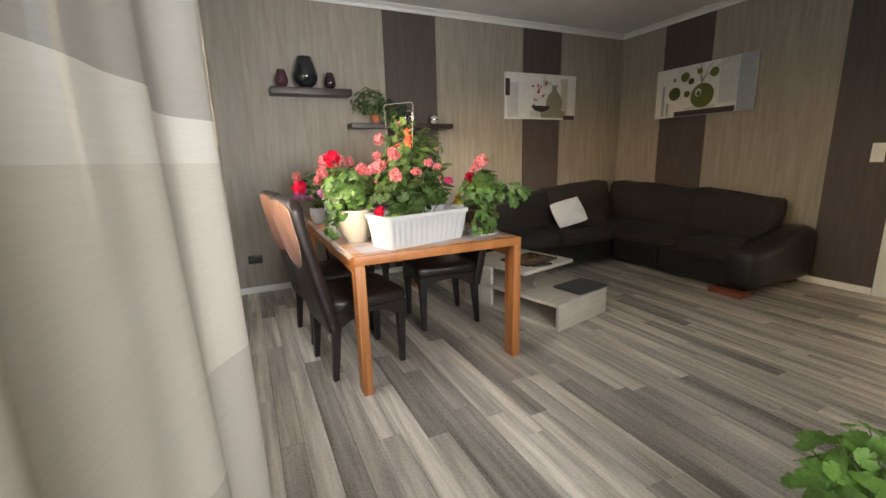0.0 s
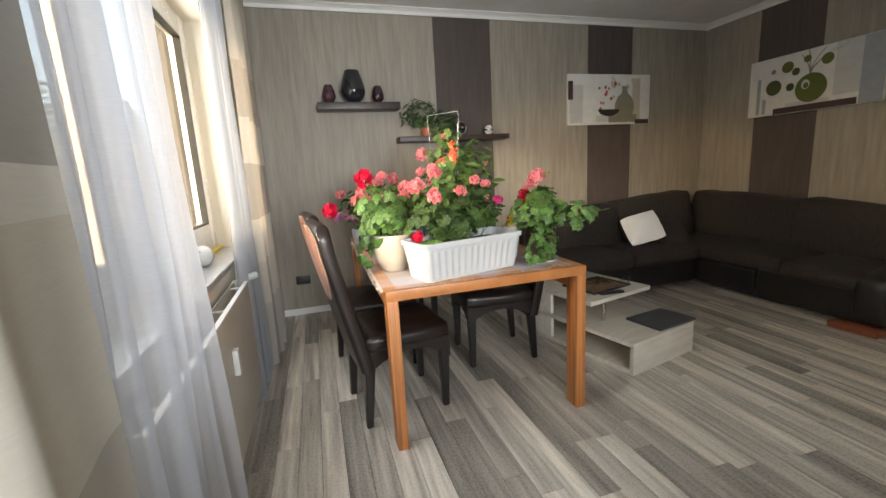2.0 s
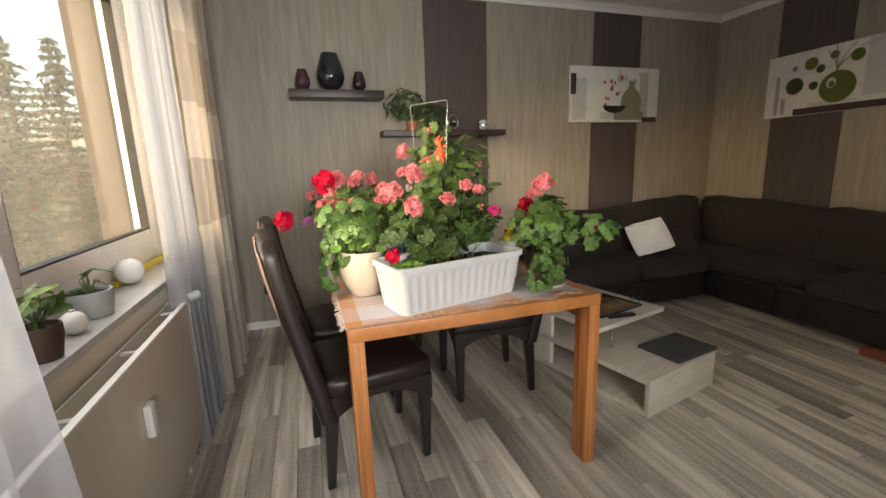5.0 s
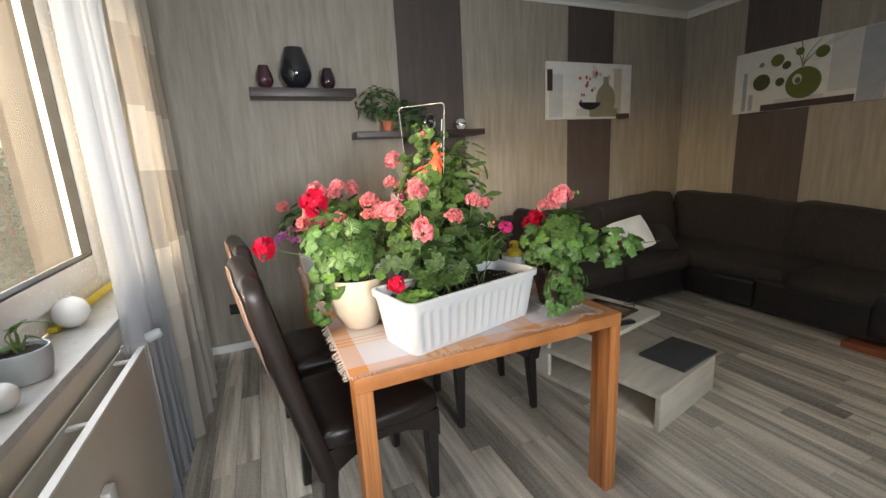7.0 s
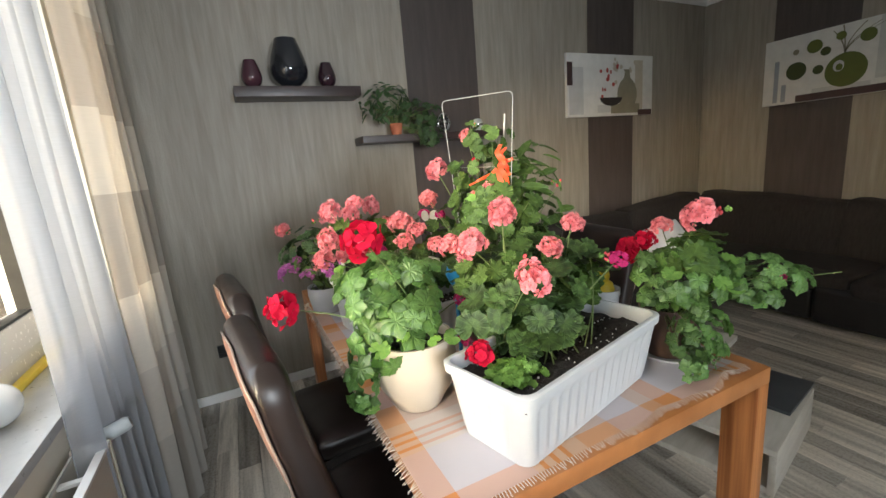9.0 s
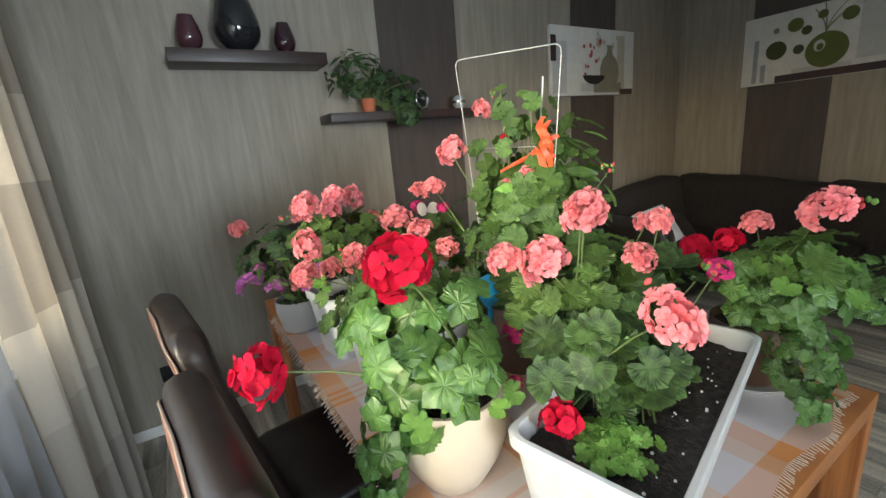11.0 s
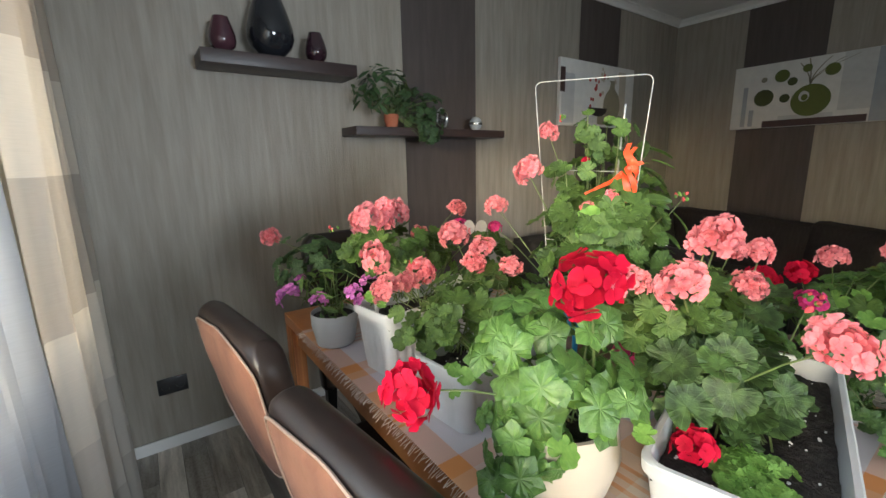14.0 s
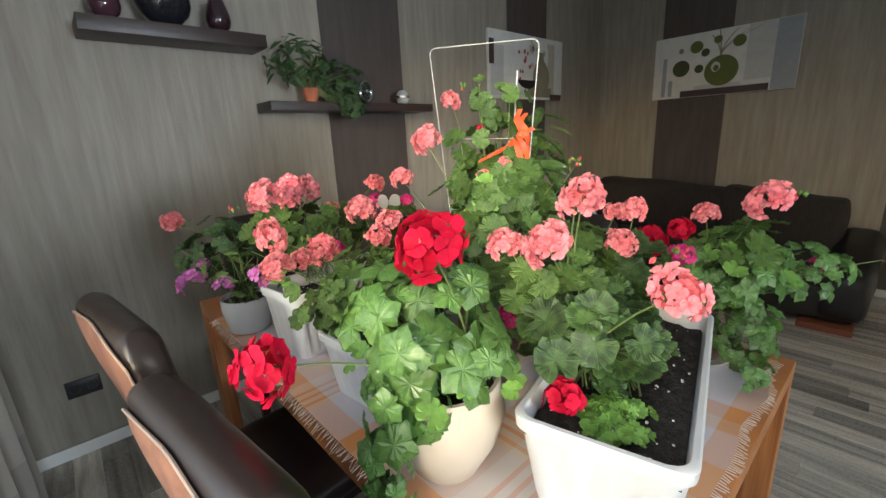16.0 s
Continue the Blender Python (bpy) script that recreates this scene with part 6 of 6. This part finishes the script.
# ---- outdoors ----
bm = bmesh.new()
bmesh.ops.create_grid(bm, x_segments=40, y_segments=40, size=900)
structure("ground", bm, M["grass"], "green lawn far below the window", "ground").location = (0, 0, -3.2)


def spruce(x, y, height, width, seed):
    rng = random.Random(seed)
    tree = thing("spruce_tree", "tall dark green spruce outside the window", "tree", "spruces outside", at=pose(x, y, -3.2))
    part("trunk", tube([(0, 0, 0), (0.03, 0, height * 0.5), (0, 0, height * 0.98)], 0.16, 8, taper=0.1), M["bark"], tree)
    bm = bmesh.new()
    whorls = 30
    for w in range(whorls):
        t = w / whorls
        z = height * (0.10 + 0.89 * t)
        reach = width * (1 - t) ** 0.85 * rng.uniform(0.8, 1.12) + 0.08
        for b in range(rng.randint(7, 10)):
            a = rng.uniform(0, 6.283)
            l = reach * rng.uniform(0.65, 1.1)
            for s_ in range(max(4, int(l * 9))):
                q = (s_ + rng.random()) / max(4, int(l * 9))
                p = Vector((l * q * math.cos(a), l * q * math.sin(a), z - 0.30 * l * q + 0.22 * l * q * q + rng.uniform(-0.06, 0.06)))
                for _ in range(3):
                    d = Vector((rng.uniform(-1, 1), rng.uniform(-1, 1), rng.uniform(-0.9, 0.3))) * 0.30
                    e = Vector((rng.uniform(-1, 1), rng.uniform(-1, 1), rng.uniform(-0.3, 0.3))) * 0.11
                    bm.faces.new((bm.verts.new(p - e), bm.verts.new(p + e), bm.verts.new(p + d)))
    part("crown", bm, M["needles"], tree)


spruce(-10.5, 23.7, 10.6, 2.5, 1)
spruce(-9.1, 24.4, 10.7, 2.5, 2)
spruce(-7.7, 26.0, 8.6, 2.6, 3)
spruce(-14.0, 23.0, 9.0, 2.6, 4)
spruce(-17.5, 19.5, 8.4, 2.6, 5)
spruce(-12.3, 25.5, 8.2, 2.6, 6)

# ---- floor strips, laid along the room ----
rng = random.Random(7)
PW, PLENGTHS = 0.10, (0.62, 0.86, 1.10, 1.28)
plank_meshes = [finish(box(0.0006, PW - 0.0006, 0.0006, l - 0.0006, -0.0115, 0.0, 0.0012, 1), M["plank"], False) for l in PLENGTHS]
floor = bpy.data.objects["floor"]
x = X0
while x < X1 - 0.01:
    y = Y0 - rng.uniform(0, 0.9)
    while y < Y1:
        k = rng.randrange(4)
        l = PLENGTHS[k]
        wide = min(PW, X1 - x)
        y0, y1 = max(y, Y0), min(y + l, Y1)
        if y1 - y0 > 0.01:
            ob = new("plank", plank_meshes[k])
            ob.parent = floor
            ob.matrix_basis = Matrix.Translation((x, y0, 0)) @ Matrix.Diagonal((wide / PW, (y1 - y0) / l, 1, 1))
        y += l
    x += PW
